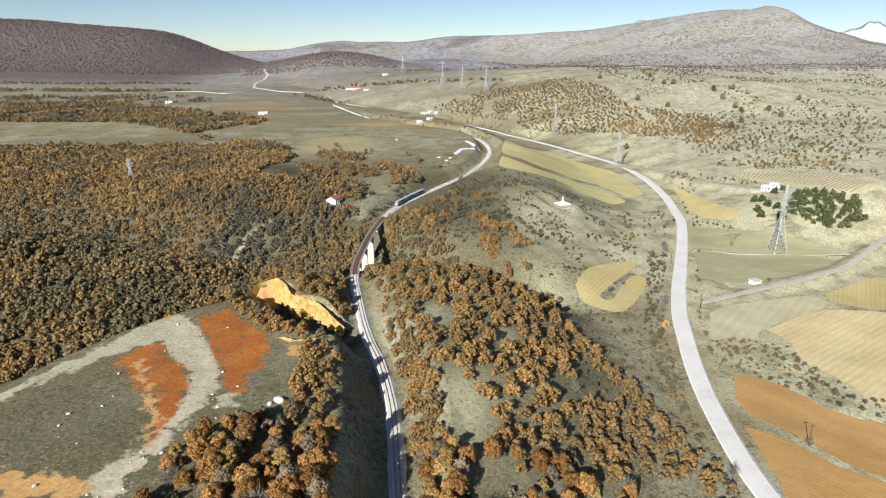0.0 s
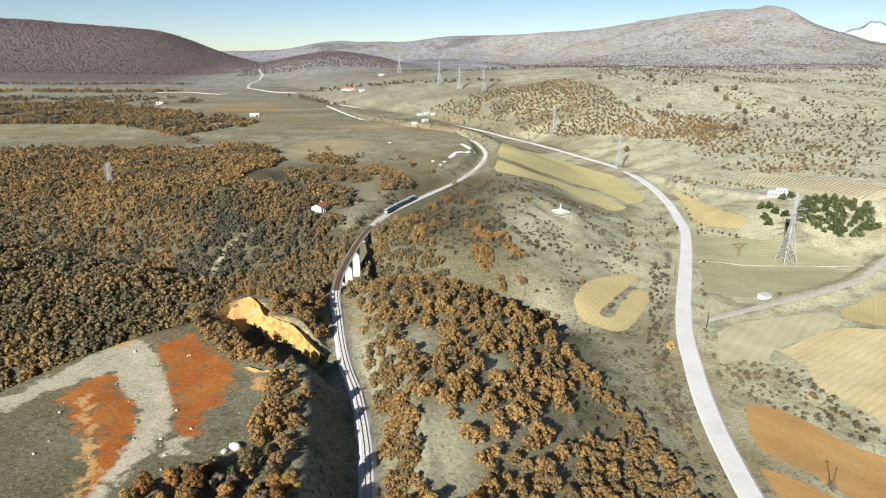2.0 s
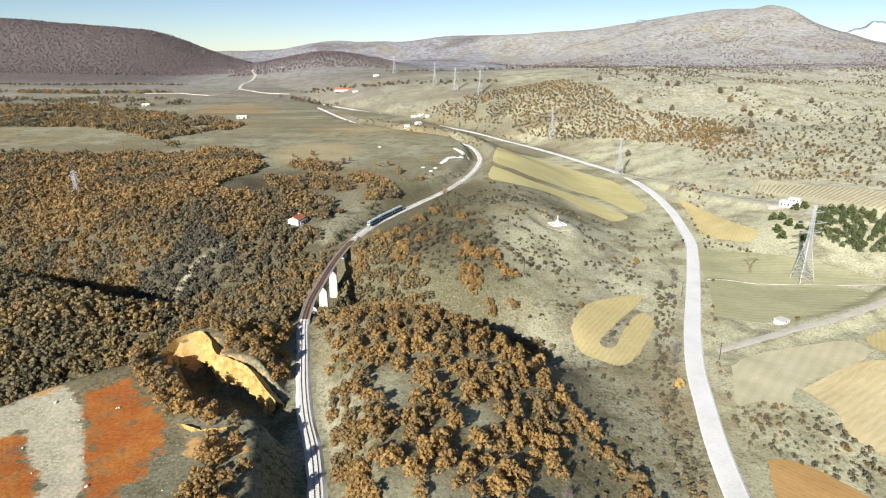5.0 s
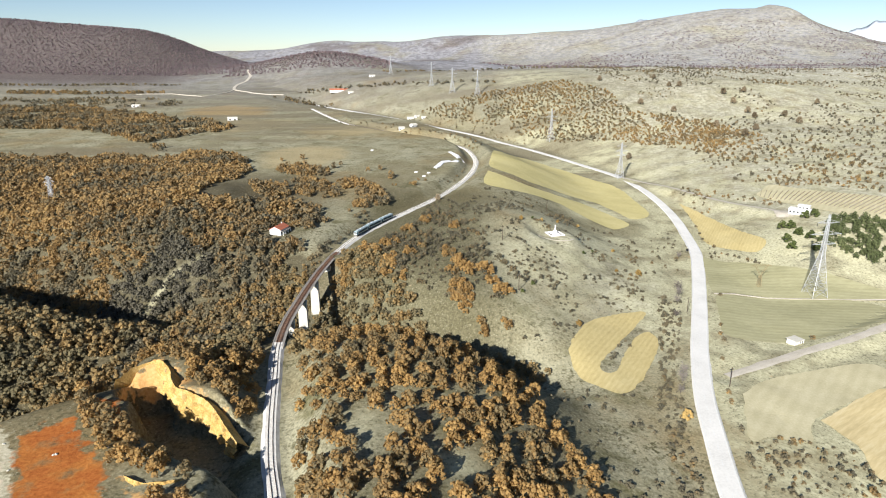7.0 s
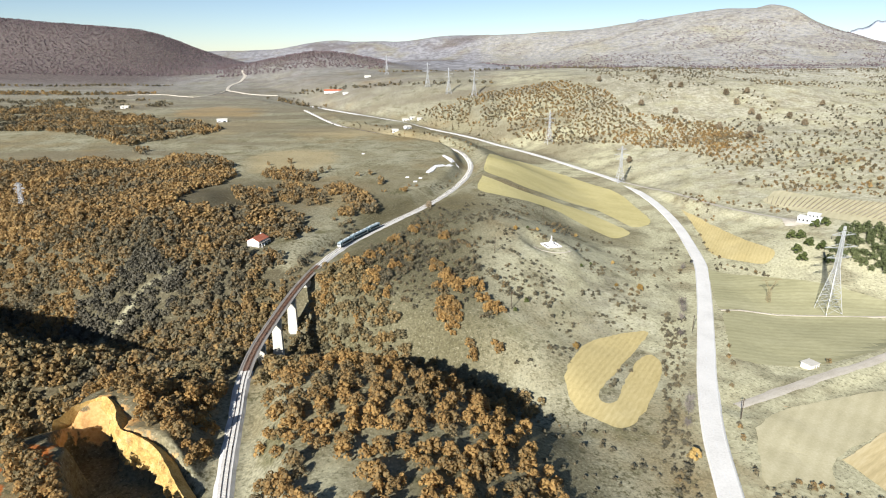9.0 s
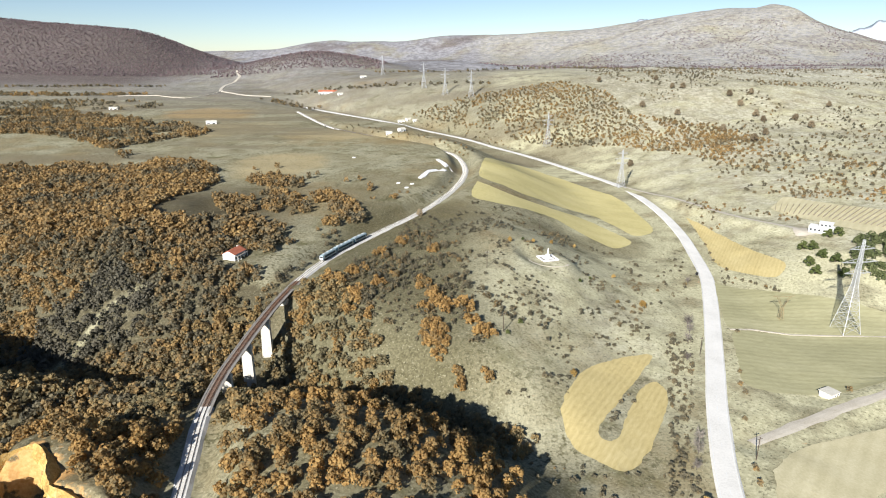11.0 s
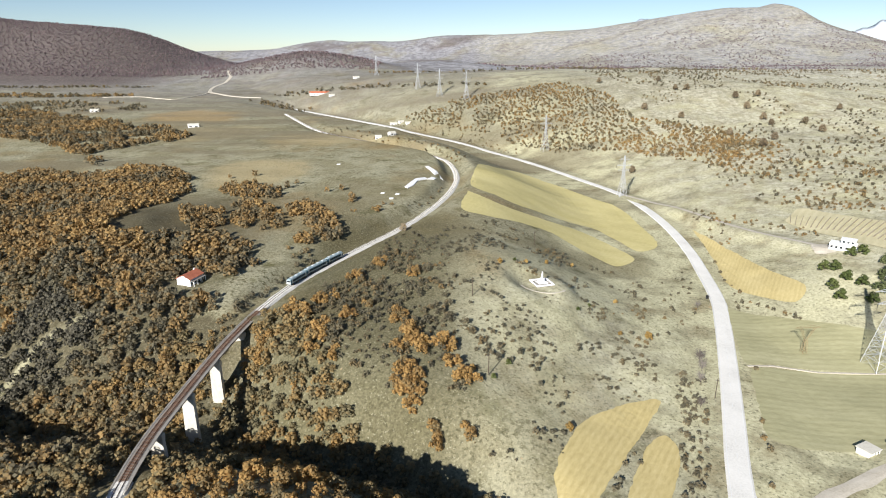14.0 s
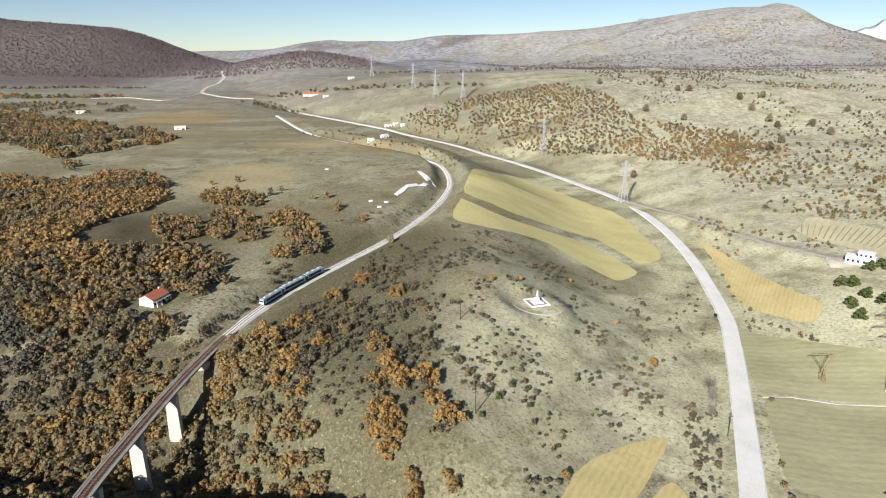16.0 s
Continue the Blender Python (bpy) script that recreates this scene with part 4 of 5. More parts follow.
wood_mass("woodland", spots[300:], "russet and grey-brown oaks on the hill above the gully", "woodland", 4.6, 8.0, 12, 20, 0.062, NEAR_WOOD, 40, (0.2, 1))
WOOD = [(-560, 640), (-420, 700), (-355, 720), (-337, 740), (-279, 721), (-262, 726), (-252, 759), (-202, 743), (-175, 701), (-157, 645), (-161, 621), (-178, 605), (-173, 567), (-154, 544), (-130, 550), (-82, 543), (-66, 516), (-56, 500), (-60, 442), (-72, 424), (-66, 393), (-72, 335), (-110, 290), (-150, 275), (-175, 210), (-260, 150), (-600, 200)]
near_wood = scattered(WOOD, 4.1, 41, 0.98)
thick = grain(near_wood[:, 0] / 24, near_wood[:, 1] / 24, 42) * 0.6 + grain(near_wood[:, 0] / 9, near_wood[:, 1] / 9, 421) * 0.4
near_wood = near_wood[thick > np.where(near_wood[:, 1] < 470, 0.2, 0.14)]
near_wood = near_wood[np.hypot((near_wood[:, 0] + 80) / 1.3, near_wood[:, 1] - 467) > 15]
edge = near_line(near_wood[:, 0], near_wood[:, 1], [(x, y, 0) for x, y in WOOD + WOOD[:1]])[0]
near_wood = near_wood[(edge > 16) | (rough(near_wood[:, 0] / 20, near_wood[:, 1] / 20, 77) * 30 + edge > 4)]
close = near_wood[:, 1] < 500
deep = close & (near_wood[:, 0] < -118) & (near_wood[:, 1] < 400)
# Woodland leaf colours, toned slightly darker in place of valley and gully shade.
DEEP_WOOD = surface("shade_toned_oakwood", [(0.149, 0.132, 0.078), (0.22, 0.186, 0.102), (0.3, 0.211, 0.094), (0.423, 0.277, 0.11)], 40, 1.5, 0.9, 0, tint=0.6, mixed=0.6, thin=0.3)
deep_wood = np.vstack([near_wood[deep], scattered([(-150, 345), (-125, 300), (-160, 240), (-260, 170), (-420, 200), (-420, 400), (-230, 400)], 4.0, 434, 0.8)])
wood_mass("woodland", deep_wood, "grey-brown oak wood toned darker for shade on the valley side", "woodland", 4.5, 8.5, 8, 11, 0.09, DEEP_WOOD, 435, (0, 0.9))
close = close & ~deep
ravine = close & (np.hypot((near_wood[:, 0] + 152) / 46, (near_wood[:, 1] - 428) / 44) < 0.42 + 0.55 * grain(near_wood[:, 0] / 12, near_wood[:, 1] / 12, 437))
GREY_WOOD = surface("grey_leafless_twigs", [(0.075, 0.069, 0.05), (0.12, 0.108, 0.077), (0.175, 0.155, 0.108)], 30, 1.4, 0.95, 0, tint=0.4)
wood_mass("woodland", near_wood[ravine], "leafless grey trees crowded in the ravine", "woodland", 4.8, 8.6, 9, 11, 0.075, GREY_WOOD, 436, (0, 0.7))
close = close & ~ravine
far_part = near_wood[:, 1] >= 500
wood_mass("woodland", near_wood[close], "dense scrub woodland of russet and grey-brown oaks in the valley", "woodland", 4.2, 9.2, 9, 11, 0.086, WOODLAND, 43, (0, 0.8))
wood_mass("woodland", near_wood[far_part], "dense russet oak woodland beyond the valley", "woodland", 4.6, 9.2, 7, 8, 0.115, WOODLAND, 431, (0.15, 0.95))
wood_mass("woodland", scattered([(-66, 395), (-60, 442), (-38, 500), (-50, 525), (-35, 520), (-20, 500), (-30, 480), (-46, 440), (-52, 420)], 4.0, 401, 0.9), "grey-brown scrub between house and railway", "woodland", 2.5, 5, 9, 9, 0.08, WOODLAND, 402, (0, 0.6))
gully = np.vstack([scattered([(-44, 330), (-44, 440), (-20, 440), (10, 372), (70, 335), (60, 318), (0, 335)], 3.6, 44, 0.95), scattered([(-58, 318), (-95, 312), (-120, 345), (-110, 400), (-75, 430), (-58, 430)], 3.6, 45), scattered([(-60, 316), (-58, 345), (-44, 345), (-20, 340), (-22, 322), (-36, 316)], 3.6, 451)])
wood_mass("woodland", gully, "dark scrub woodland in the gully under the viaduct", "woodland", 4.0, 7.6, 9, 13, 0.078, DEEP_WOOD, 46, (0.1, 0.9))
rng = np.random.default_rng(452)
below = np.stack([rng.uniform(-61, -40, 170), rng.uniform(332, 440, 170)], 1)
below = below[(land(below[:, 0], below[:, 1]) < 13) & (grain(below[:, 0] / 7, below[:, 1] / 7, 453) > 0.3)]
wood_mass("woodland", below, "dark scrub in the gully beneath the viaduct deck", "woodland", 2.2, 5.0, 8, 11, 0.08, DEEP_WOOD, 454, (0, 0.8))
CLUMPS = [(24, 426, 5), (30, 410, 5), (35, 402, 4), (26, 401, 4), (30, 385, 7), (33, 379, 5), (27, 382, 4), (45, 404, 5), (47, 395, 3.5), (52, 387, 3.5), (57, 390, 3), (-10, 410, 5), (-9, 418, 4), (-19, 433, 5), (-26, 439, 5), (1, 430, 4), (9, 440, 3.5), (-9, 454, 4), (-14, 448, 4), (-3, 480, 5), (9, 497, 4), (28, 474, 3.5), (0, 400, 3), (-35, 416, 5), (-15, 393, 3), (42, 365, 4), (52, 363, 3), (4, 369, 3)]
for n, (cx, cy, r) in enumerate(CLUMPS):
    spread = scattered([(cx + r * math.cos(a) * 0.9, cy + r * 1.5 * math.sin(a)) for a in np.linspace(0, 5.5, 8)], 3.0, 500 + n)
    stand = spread if n == 0 else np.vstack([stand, spread])
wood_mass("woodland", stand, "clumps of russet oaks on the slope below the railway", "woodland", 3.4, 6.6, 13, 22, 0.06, NEAR_WOOD, 491, (0.35, 1))
knoll = thinned(scattered([(-30, 445), (-1, 482), (10, 520), (30, 505), (40, 470), (50, 430), (68, 405), (62, 380), (22, 378), (0, 400), (-20, 425)], 3.4, 47, 0.95), 10, 0.46, 48)
wood_mass("woodland", knoll, "grey-brown oak scrub on the slope below the railway", "woodland", 1.8, 4.8, 9, 14, 0.07, WOODLAND, 49, (0, 0.6))
COPSES = [[(-145, 603), (-137, 614), (-112, 596), (-101, 564), (-113, 552), (-131, 571)], [(-141, 673), (-121, 686), (-88, 667), (-83, 641), (-108, 641), (-130, 649)],
          [(-114, 621), (-102, 637), (-74, 605), (-61, 562), (-79, 547), (-98, 573)], [(-72, 613), (-66, 632), (-51, 621), (-33, 589), (-20, 549), (-29, 526), (-40, 516), (-47, 534), (-38, 556), (-59, 583)]]
clumps = np.vstack([thinned(scattered(copse, 4.6, 50 + k), 9, 0.25, 51) for k, copse in enumerate(COPSES)] + [scattered([(-200, 760), (-60, 690), (20, 640), (0, 600), (-50, 640), (-150, 700), (-190, 720)], 26, 59, 0.6)])
wood_mass("woodland", clumps, "clumps of russet oaks on the pasture", "woodland", 5, 8.5, 8, 9, 0.1, WOODLAND, 52, (0.2, 0.9))
far = np.vstack([scattered([(-900, 1166), (-633, 1150), (-615, 1166), (-520, 1118), (-463, 1068), (-381, 1049), (-264, 941), (-272, 884), (-286, 812), (-315, 840), (-287, 756), (-345, 818), (-420, 887), (-496, 925), (-800, 930)], 6, 53, 0.95),
                 scattered([(-1100, 1440), (-575, 1439), (-544, 1400), (-1100, 1390)], 8, 531, 0.8), scattered([(-560, 690), (-426, 735), (-360, 715), (-400, 640), (-560, 600)], 6, 54, 0.9)])
strips = np.vstack([thinned(scattered([(-1000, 1301), (-510, 1304), (-453, 1223), (-454, 1167), (-1000, 1166)], 8, 55, 0.8), 30, 0.5, 551), scattered([(-324, 1360), (-269, 1396), (-189, 1322), (-202, 1288), (-256, 1304)], 8, 552, 0.6),
                    scattered([(-300, 1440), (-40, 1330), (120, 1260), (125, 1275), (-30, 1345), (-290, 1456)], 9, 553, 0.7), scattered([(60, 1420), (420, 1500), (700, 1480), (690, 1500), (420, 1525), (50, 1440)], 10, 554, 0.7),
                    scattered([(-120, 1620), (200, 1720), (620, 1700), (610, 1725), (200, 1750), (-130, 1650)], 11, 555, 0.75), scattered([(-1300, 1560), (-620, 1600), (-610, 1625), (-1300, 1590)], 9, 556, 0.8)])
wood_mass("woodland", strips, "brown hedgerows and tree belts across the far plain", "woodland", 5, 9, 5, 5, 0.15, WOODLAND, 557, (0, 0.6))
wood_mass("woodland", thinned(far, 40, 0.28, 56), "bands of brown woodland across the plain", "woodland", 6, 11, 6, 6, 0.13, WOODLAND, 57, (0.1, 0.8))
hill = np.vstack([scattered([(-23, 1190), (60, 1215), (236, 1210), (290, 1131), (308, 1025), (391, 956), (416, 874), (331, 804), (258, 926), (190, 965), (100, 1079)], 5.3, 58, 0.92), thinned(scattered([(391, 956), (416, 874), (445, 665), (388, 588), (366, 685), (331, 804)], 7, 581, 0.8), 20, 0.4, 582)])
wood_mass("woodland", thinned(hill, 40, 0.12, 59), "russet scrub woodland on the hill beyond the road", "woodland", 3, 6, 6, 5, 0.135, WOODLAND, 60, (0.15, 0.85))
slope = thinned(scattered([(300, 640), (420, 600), (900, 900), (1100, 1500), (300, 1500), (330, 900)], 8.6, 61, 0.85), 45, 0.4, 62)
wood_mass("scrub", slope, "scattered bushes on the stony hillside", "scrub", 1.2, 4.6, 5, 5, 0.17, WOODLAND, 63, (0, 0.6))
small = np.vstack([thinned(scattered([(-20, 380), (110, 340), (140, 420), (170, 540), (60, 600), (10, 540)], 3.6, 64, 0.8), 11, 0.52, 65), thinned(scattered([(60, 180), (104, 190), (125, 310), (60, 330)], 4, 66, 0.6), 14, 0.4, 67), thinned(scattered([(130, 255), (185, 215), (175, 290), (140, 290)], 4, 68, 0.8), 12, 0.3, 69), scattered([(100, 400), (190, 480), (215, 560), (190, 560), (160, 470)], 7, 70, 0.6)])
wood_mass("scrub", small, "low thorny scrub and withered bushes on dry grass", "scrub", 0.9, 3.6, 7, 9, 0.11, WOODLAND, 71, (0, 0.5), 0.8)
verge = np.vstack([scattered([(95, 160), (104, 160), (108, 226), (112, 261), (122, 300), (138, 348), (163, 420), (150, 425), (126, 350), (108, 300), (100, 261)], 2.6, 301, 0.75), scattered([(124, 262), (134, 300), (150, 350), (178, 420), (204, 480), (222, 535), (236, 600), (244, 600), (228, 530), (212, 478), (186, 418), (158, 350), (140, 296), (130, 262)], 3.4, 302, 0.5), scattered([(128, 250), (160, 240), (190, 215), (215, 225), (190, 232), (175, 262), (170, 290), (140, 285)], 4.2, 303, 0.4)])
wood_mass("scrub", verge, "grey-brown thorn scrub along the road verges", "scrub", 0.8, 3.8, 7, 8, 0.12, WOODLAND, 304, (0, 0.55), 0.85)
hedges = np.vstack([scattered([(218, 514), (233, 488), (244, 472), (255, 459), (266, 443), (266, 435), (255, 451), (244, 464), (233, 480), (218, 506)], 3.4, 311, 0.75), scattered([(168, 390), (186, 381), (224, 380), (224, 374), (186, 375), (168, 384)], 3.6, 312, 0.5), scattered([(150, 304), (164, 280), (169, 255), (175, 234), (175, 226), (169, 247), (164, 272), (150, 296)], 3.2, 313, 0.7), scattered([(236, 605), (250, 660), (262, 700), (300, 600), (330, 655), (345, 655), (305, 570), (268, 640), (255, 600)], 5, 305, 0.6), scattered([(300, 650), (330, 660), (350, 620), (400, 530), (410, 540), (350, 680)], 5, 306, 0.7), scattered([(-20, 600), (40, 640), (50, 700), (40, 700), (30, 650), (-25, 606)], 5, 307, 0.5), scattered([(60, 800), (-10, 900), (-140, 1000), (-130, 1030), (10, 915), (75, 830)], 6, 308, 0.6), scattered([(130, 985), (60, 1090), (-40, 1175), (-30, 1195), (80, 1100), (150, 1000)], 6, 309, 0.6)])
wood_mass("scrub", hedges, "brown hedges and bushes between the fields", "scrub", 1.5, 4, 7, 7, 0.12, WOODLAND, 310, (0.1, 0.8))
far_left = np.vstack([scattered([(-2300, 1720), (-540, 1820), (-680, 2400), (-2300, 2400)], 9.5, 72, 0.95), scattered([(-560, 1750), (-120, 1750), (-120, 1980), (-560, 1980)], 8, 73, 0.9)])
# Brown trees and scrub; the purple-blue cast is haze put into the colour.
FAR_WOOD = surface("far_brown_hazed_woodland", [(0.147, 0.114, 0.123), (0.21, 0.157, 0.156), (0.279, 0.206, 0.19)], 70, 9, 0.95, 0, tint=0.4)
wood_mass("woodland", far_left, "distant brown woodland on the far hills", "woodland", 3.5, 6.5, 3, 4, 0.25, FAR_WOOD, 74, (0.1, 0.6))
dots = thinned(scattered([(150, 2250), (900, 1750), (2100, 1900), (2900, 2600), (2300, 3700), (1000, 3800), (300, 3400)], 21, 741, 0.8), 130, 0.38, 742)
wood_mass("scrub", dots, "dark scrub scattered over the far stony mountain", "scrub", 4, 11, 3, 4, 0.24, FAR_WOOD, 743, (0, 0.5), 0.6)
PINE = surface("pine_needles", [(0.05, 0.062, 0.026), (0.09, 0.106, 0.043), (0.14, 0.155, 0.068)], 8, 0.8, 0.85, 0, tint=0.3)
pines = scattered([(306, 524), (326, 520), (345, 495), (335, 465), (317, 458), (294, 471), (282, 490)], 5.2, 75)
wood_mass("pine_grove", pines, "dense green pine grove beside a white villa", "pine grove", 5.5, 8.5, 12, 22, 0.06, PINE, 76)
for x, y in ((274, 524), (279, 521), (266, 501), (264, 490), (277, 507), (281, 499), (277, 483), (298, 537), (305, 537)):
    lone(5, x, y, 2.1, "round green pine on the dry slope")
for k, (x, y) in enumerate(((387, 1107), (402, 1102), (491, 1068), (460, 1032), (572, 1007), (362, 1006), (393, 927), (461, 985), (461, 963), (498, 953), (496, 912), (401, 860), (252, 842), (426, 885), (325, 1047), (459, 1068), (380, 1164), (293, 1184))):
    lone(3, x, y, 1.15 + 0.25 * (k % 4) / 3 + y / 3000, "broad brown oak standing alone on the stony hillside")

# ---- rock faces and boulders ----
def rock_face(line, drop, out, label, seed):
    """A broken face of rock below a line of (x, y, z); out: the way it looks."""
    c = curve_of(line, 0.8)
    rows = 10
    verts, faces = [], []
    for i, p in enumerate(c):
        for k in range(-2, rows + 1):
            s = max(k, 0) / rows
            bulge = 2.4 * (grain(np.array(i * 0.27), np.array(k * 0.45), seed) - 0.4) + 1.3 * (grain(np.array(i * 0.9), np.array(k * 1.7), seed + 3) - 0.5)
            reach = (0.6 + 2.0 * s + bulge * min(1, 4 * s + 0.3)) if k >= 0 else 1.6 * k
            z = p[2] - drop * s * (1 - 0.55 * i / len(c)) * (0.8 + 0.4 * float(grain(np.array(i * 0.11), np.array(0.5), seed + 6))) + 0.5 * bulge * (1 - s) if k >= 0 else p[2] - 0.3 + 1.7 * k
            verts.append((p[0] + out[0] * reach, p[1] + out[1] * reach, z))
    w = rows + 3
    for i in range(len(c) - 1):
        for k in range(w - 1):
            faces.append((i * w + k, (i + 1) * w + k, (i + 1) * w + k + 1, i * w + k + 1))
    ob = mesh("rock_face", verts, faces, YELLOW_ROCK)
    return tagged(ob, label, "rock face", kind="structure")


rock_face([(-95, 279, 29), (-91, 286, 30.5), (-84, 289, 31.5), (-78, 284, 30.8), (-73, 276, 28.5), (-66, 273, 27.6), (-58, 268, 26.4), (-50, 259, 23.5), (-44, 253, 21)], 13, (-0.6, -0.8), "broken yellow rock face above the dug pit", 81)
rock_face([(-67, 227, 29.6), (-60, 223.5, 29.8), (-52, 224, 30), (-47, 227, 29)], 5.5, (-0.1, -1.0), "low yellow bank on the pit's rim", 85)


def boulder(x, y, size, material, label, seed):
    bm = bmesh.new()
    bmesh.ops.create_icosphere(bm, subdivisions=2, radius=1.0)
    r = random.Random(seed)
    flat = [Vector((r.gauss(0, 1), r.gauss(0, 1), r.gauss(0, 1))).normalized() for _ in range(9)]
    for v in bm.verts:
        for n in flat:
            over = v.co.dot(n) - 0.72
            if over > 0:
                v.co -= n * over
        v.co = Vector((v.co.x * size * 1.2, v.co.y * size * 0.9, v.co.z * size * 0.62))
    me = bpy.data.meshes.new("boulder")
    bm.to_mesh(me)
    bm.free()
    me.materials.append(material)
    ob = new("boulder", me)
    ob.matrix_basis = pose(x, y, ground_at(x, y) + size * 0.3, 0, 0, r.uniform(0, 360))
    return tagged(ob, label, "boulder")


boulder(-54, 176, 1.9, WHITE_WALL, "large white boulder on the worked-out hill", 1)
boulder(-56.5, 174, 1.1, WHITE_WALL, "white boulder beside a larger one", 2)
stones = random.Random(9)
for k in range(46):
    x, y = stones.uniform(-125, -58), stones.uniform(128, 245)
    boulder(x, y, stones.uniform(0.25, 0.7), CONCRETE, "pale limestone block on the worked-out hill", 10 + k)


# ---- buildings ----
def gable_house(x, y, turn, long, wide, eaves, ridge, label, openings=3, roof=ROOF_TILE, group=""):
    z = min(ground_at(x + a, y + b) for a in (-3, 3) for b in (-3, 3)) - 0.3
    h = thing("house", x, y, z, turn, label, "house", group)
    bm = bmesh.new()
    a, b = long / 2, wide / 2
    foot = [bm.verts.new(p) for p in ((-a, -b, 0), (a, -b, 0), (a, b, 0), (-a, b, 0))]
    top = [bm.verts.new((v.co.x, v.co.y, eaves)) for v in foot]
    e0, e1 = bm.verts.new((-a, 0, ridge)), bm.verts.new((a, 0, ridge))
    bm.faces.new((foot[0], foot[1], top[1], top[0])), bm.faces.new((foot[2], foot[3], top[3], top[2]))
    bm.faces.new((foot[1], foot[2], top[2], e1, top[1])), bm.faces.new((foot[3], foot[0], top[0], e0, top[3]))
    bm.faces.new((top[0], top[1], e1, e0)), bm.faces.new((top[2], top[3], e0, e1)), bm.faces.new(foot[::-1])
    part("wall", bm, WHITE_WALL, h, "white rendered walls")
    bm = bmesh.new()
    slope = (ridge - eaves) / b
    lip = 0.45
    pts = [(-b - lip, eaves - lip * slope + 0.06), (0, ridge + 0.06), (b + lip, eaves - lip * slope + 0.06), (b + lip, eaves - lip * slope + 0.24), (0, ridge + 0.26), (-b - lip, eaves - lip * slope + 0.24)]
    ends = [[bm.verts.new((s * (a + lip), p, q)) for p, q in pts] for s in (-1, 1)]
    for k in range(6):
        bm.faces.new((ends[0][k], ends[0][(k + 1) % 6], ends[1][(k + 1) % 6], ends[1][k]))
    for e in ends:
        bm.faces.new((e[0], e[1], e[4], e[5])), bm.faces.new((e[1], e[2], e[3], e[4]))
    bmesh.ops.recalc_face_normals(bm, faces=bm.faces[:])
    part("roof", bm, roof, h, "red tiled gable roof" if roof is ROOF_TILE else "")
    for k in range(openings):
        u = -a + long * (k + 0.5) / openings
        part("door" if k == openings // 2 else "window", box(u, -b - 0.02, 0.0 if k == openings // 2 else 1.0, long / openings * 0.5, 0.12, 2.1 if k == openings // 2 else 1.2), DARK_GLASS, h)
        if openings > 2:
            part("window", box(u, b + 0.02, 1.0, long / openings * 0.4, 0.12, 1.1), DARK_GLASS, h)
    return h


farm = gable_house(-86.6, 472, 74, 10.5, 8.0, 3.9, 5.8, "small white house with red tiled roof at the wood's edge", 4)
for u in (-4.6, -1.6, 1.6, 4.6):
    part("porch_post", box(u, -5.6, 0, 0.3, 0.3, 2.9), WHITE_WALL, farm)
part("porch_roof", box(0, -4.95, 2.9, 10.4, 1.9, 0.16), DARK_CONCRETE, farm, "grey porch roof")
part("chimney", box(4.6, 0.6, 5.0, 0.7, 0.7, 1.4), WHITE_WALL, farm)
gable_house(-195, 1389, 8, 36, 10, 5, 8, "long far-off barn with a red roof", 6)
for x, y, turn, long in ((-166, 1362, 20, 10), (-36, 1180, 10, 11), (-24, 1182, 30, 9), (-12, 1172, 15, 8), (-20, 946, 40, 8), (-36, 938, 10, 8), (-135, 1480, 20, 12), (-293, 1012, 15, 14), (-514, 1176, 5, 14)):
    gable_house(x, y, turn, long, 7, 3.4, 5, "far-off white house on the plain", 2, CONCRETE, "houses on the plain")


def white_villa():
    z = ground_at(301, 549) - 0.6
    v = thing("villa", 301, 550, z, -38, "white flat-roofed villa on the hillside above the pines", "house")
    part("wall", box(0, 0, 0, 15, 9, 4.4), WHITE_WALL, v, bevel=0.05)
    part("upper_storey", box(2.4, 0.8, 4.4, 8, 6.5, 2.7), WHITE_WALL, v, bevel=0.05)
    part("parapet", box(0, -4.4, 4.4, 15, 0.25, 0.7), WHITE_WALL, v)
    part("roof", box(2.4, 0.8, 7.1, 8.8, 7.3, 0.25), WHITE_WALL, v, "white flat roof slab")
    part("terrace", box(9.5, -1, 0, 6, 6, 2.4), WHITE_WALL, v)
    for u in (-6, -3.4, -0.8, 2.2, 5.2):
        part("window", box(u, -4.52, 1.5, 1.3, 0.12, 1.5), DARK_GLASS, v)
    for u in (0, 2.4, 4.8):
        part("window", box(u, -2.5, 5.1, 1.2, 0.12, 1.3), DARK_GLASS, v)
    for u in (-2.5, 0, 2.5):
        part("window", box(7.52, u, 2.6, 0.12, 1.2, 1.2), DARK_GLASS, v)
    return v


white_villa()
patch("yard", [(286, 560), (296, 562), (300, 556), (294, 546), (284, 548)], DIRT_TRACK, "pale earth yard beside the white villa", "yard", 0.25)


def field_hut():
    x, y = 202.6, 370.4
    h = thing("hut", x, y, ground_at(x, y) - 0.1, 26, "small white field hut with a flat grey roof beside the track", "hut")
    part("back_wall", box(0, 2.4, 0, 6.0, 0.25, 2.5), WHITE_WALL, h)
    part("front_wall", box(-1.0, -2.0, 0, 4.0, 0.25, 2.2), WHITE_WALL, h)
    for u in (-2.9, 2.9):
        part("side_wall", box(u, 0.2, 0, 0.25, 4.1, 2.4), WHITE_WALL, h)
    part("roof", box(0, 0, 2.5, 6.8, 6.0, 0.3), CONCRETE, h, "flat grey concrete roof", 0.04)
    for u in (1.4, 3.1):
        part("post", box(u, -2.4, 0, 0.25, 0.25, 2.5), WHITE_WALL, h)
    part("door", box(1.9, -1.9, 0, 1.0, 0.1, 2.0), DARK_GLASS, h)
    return h


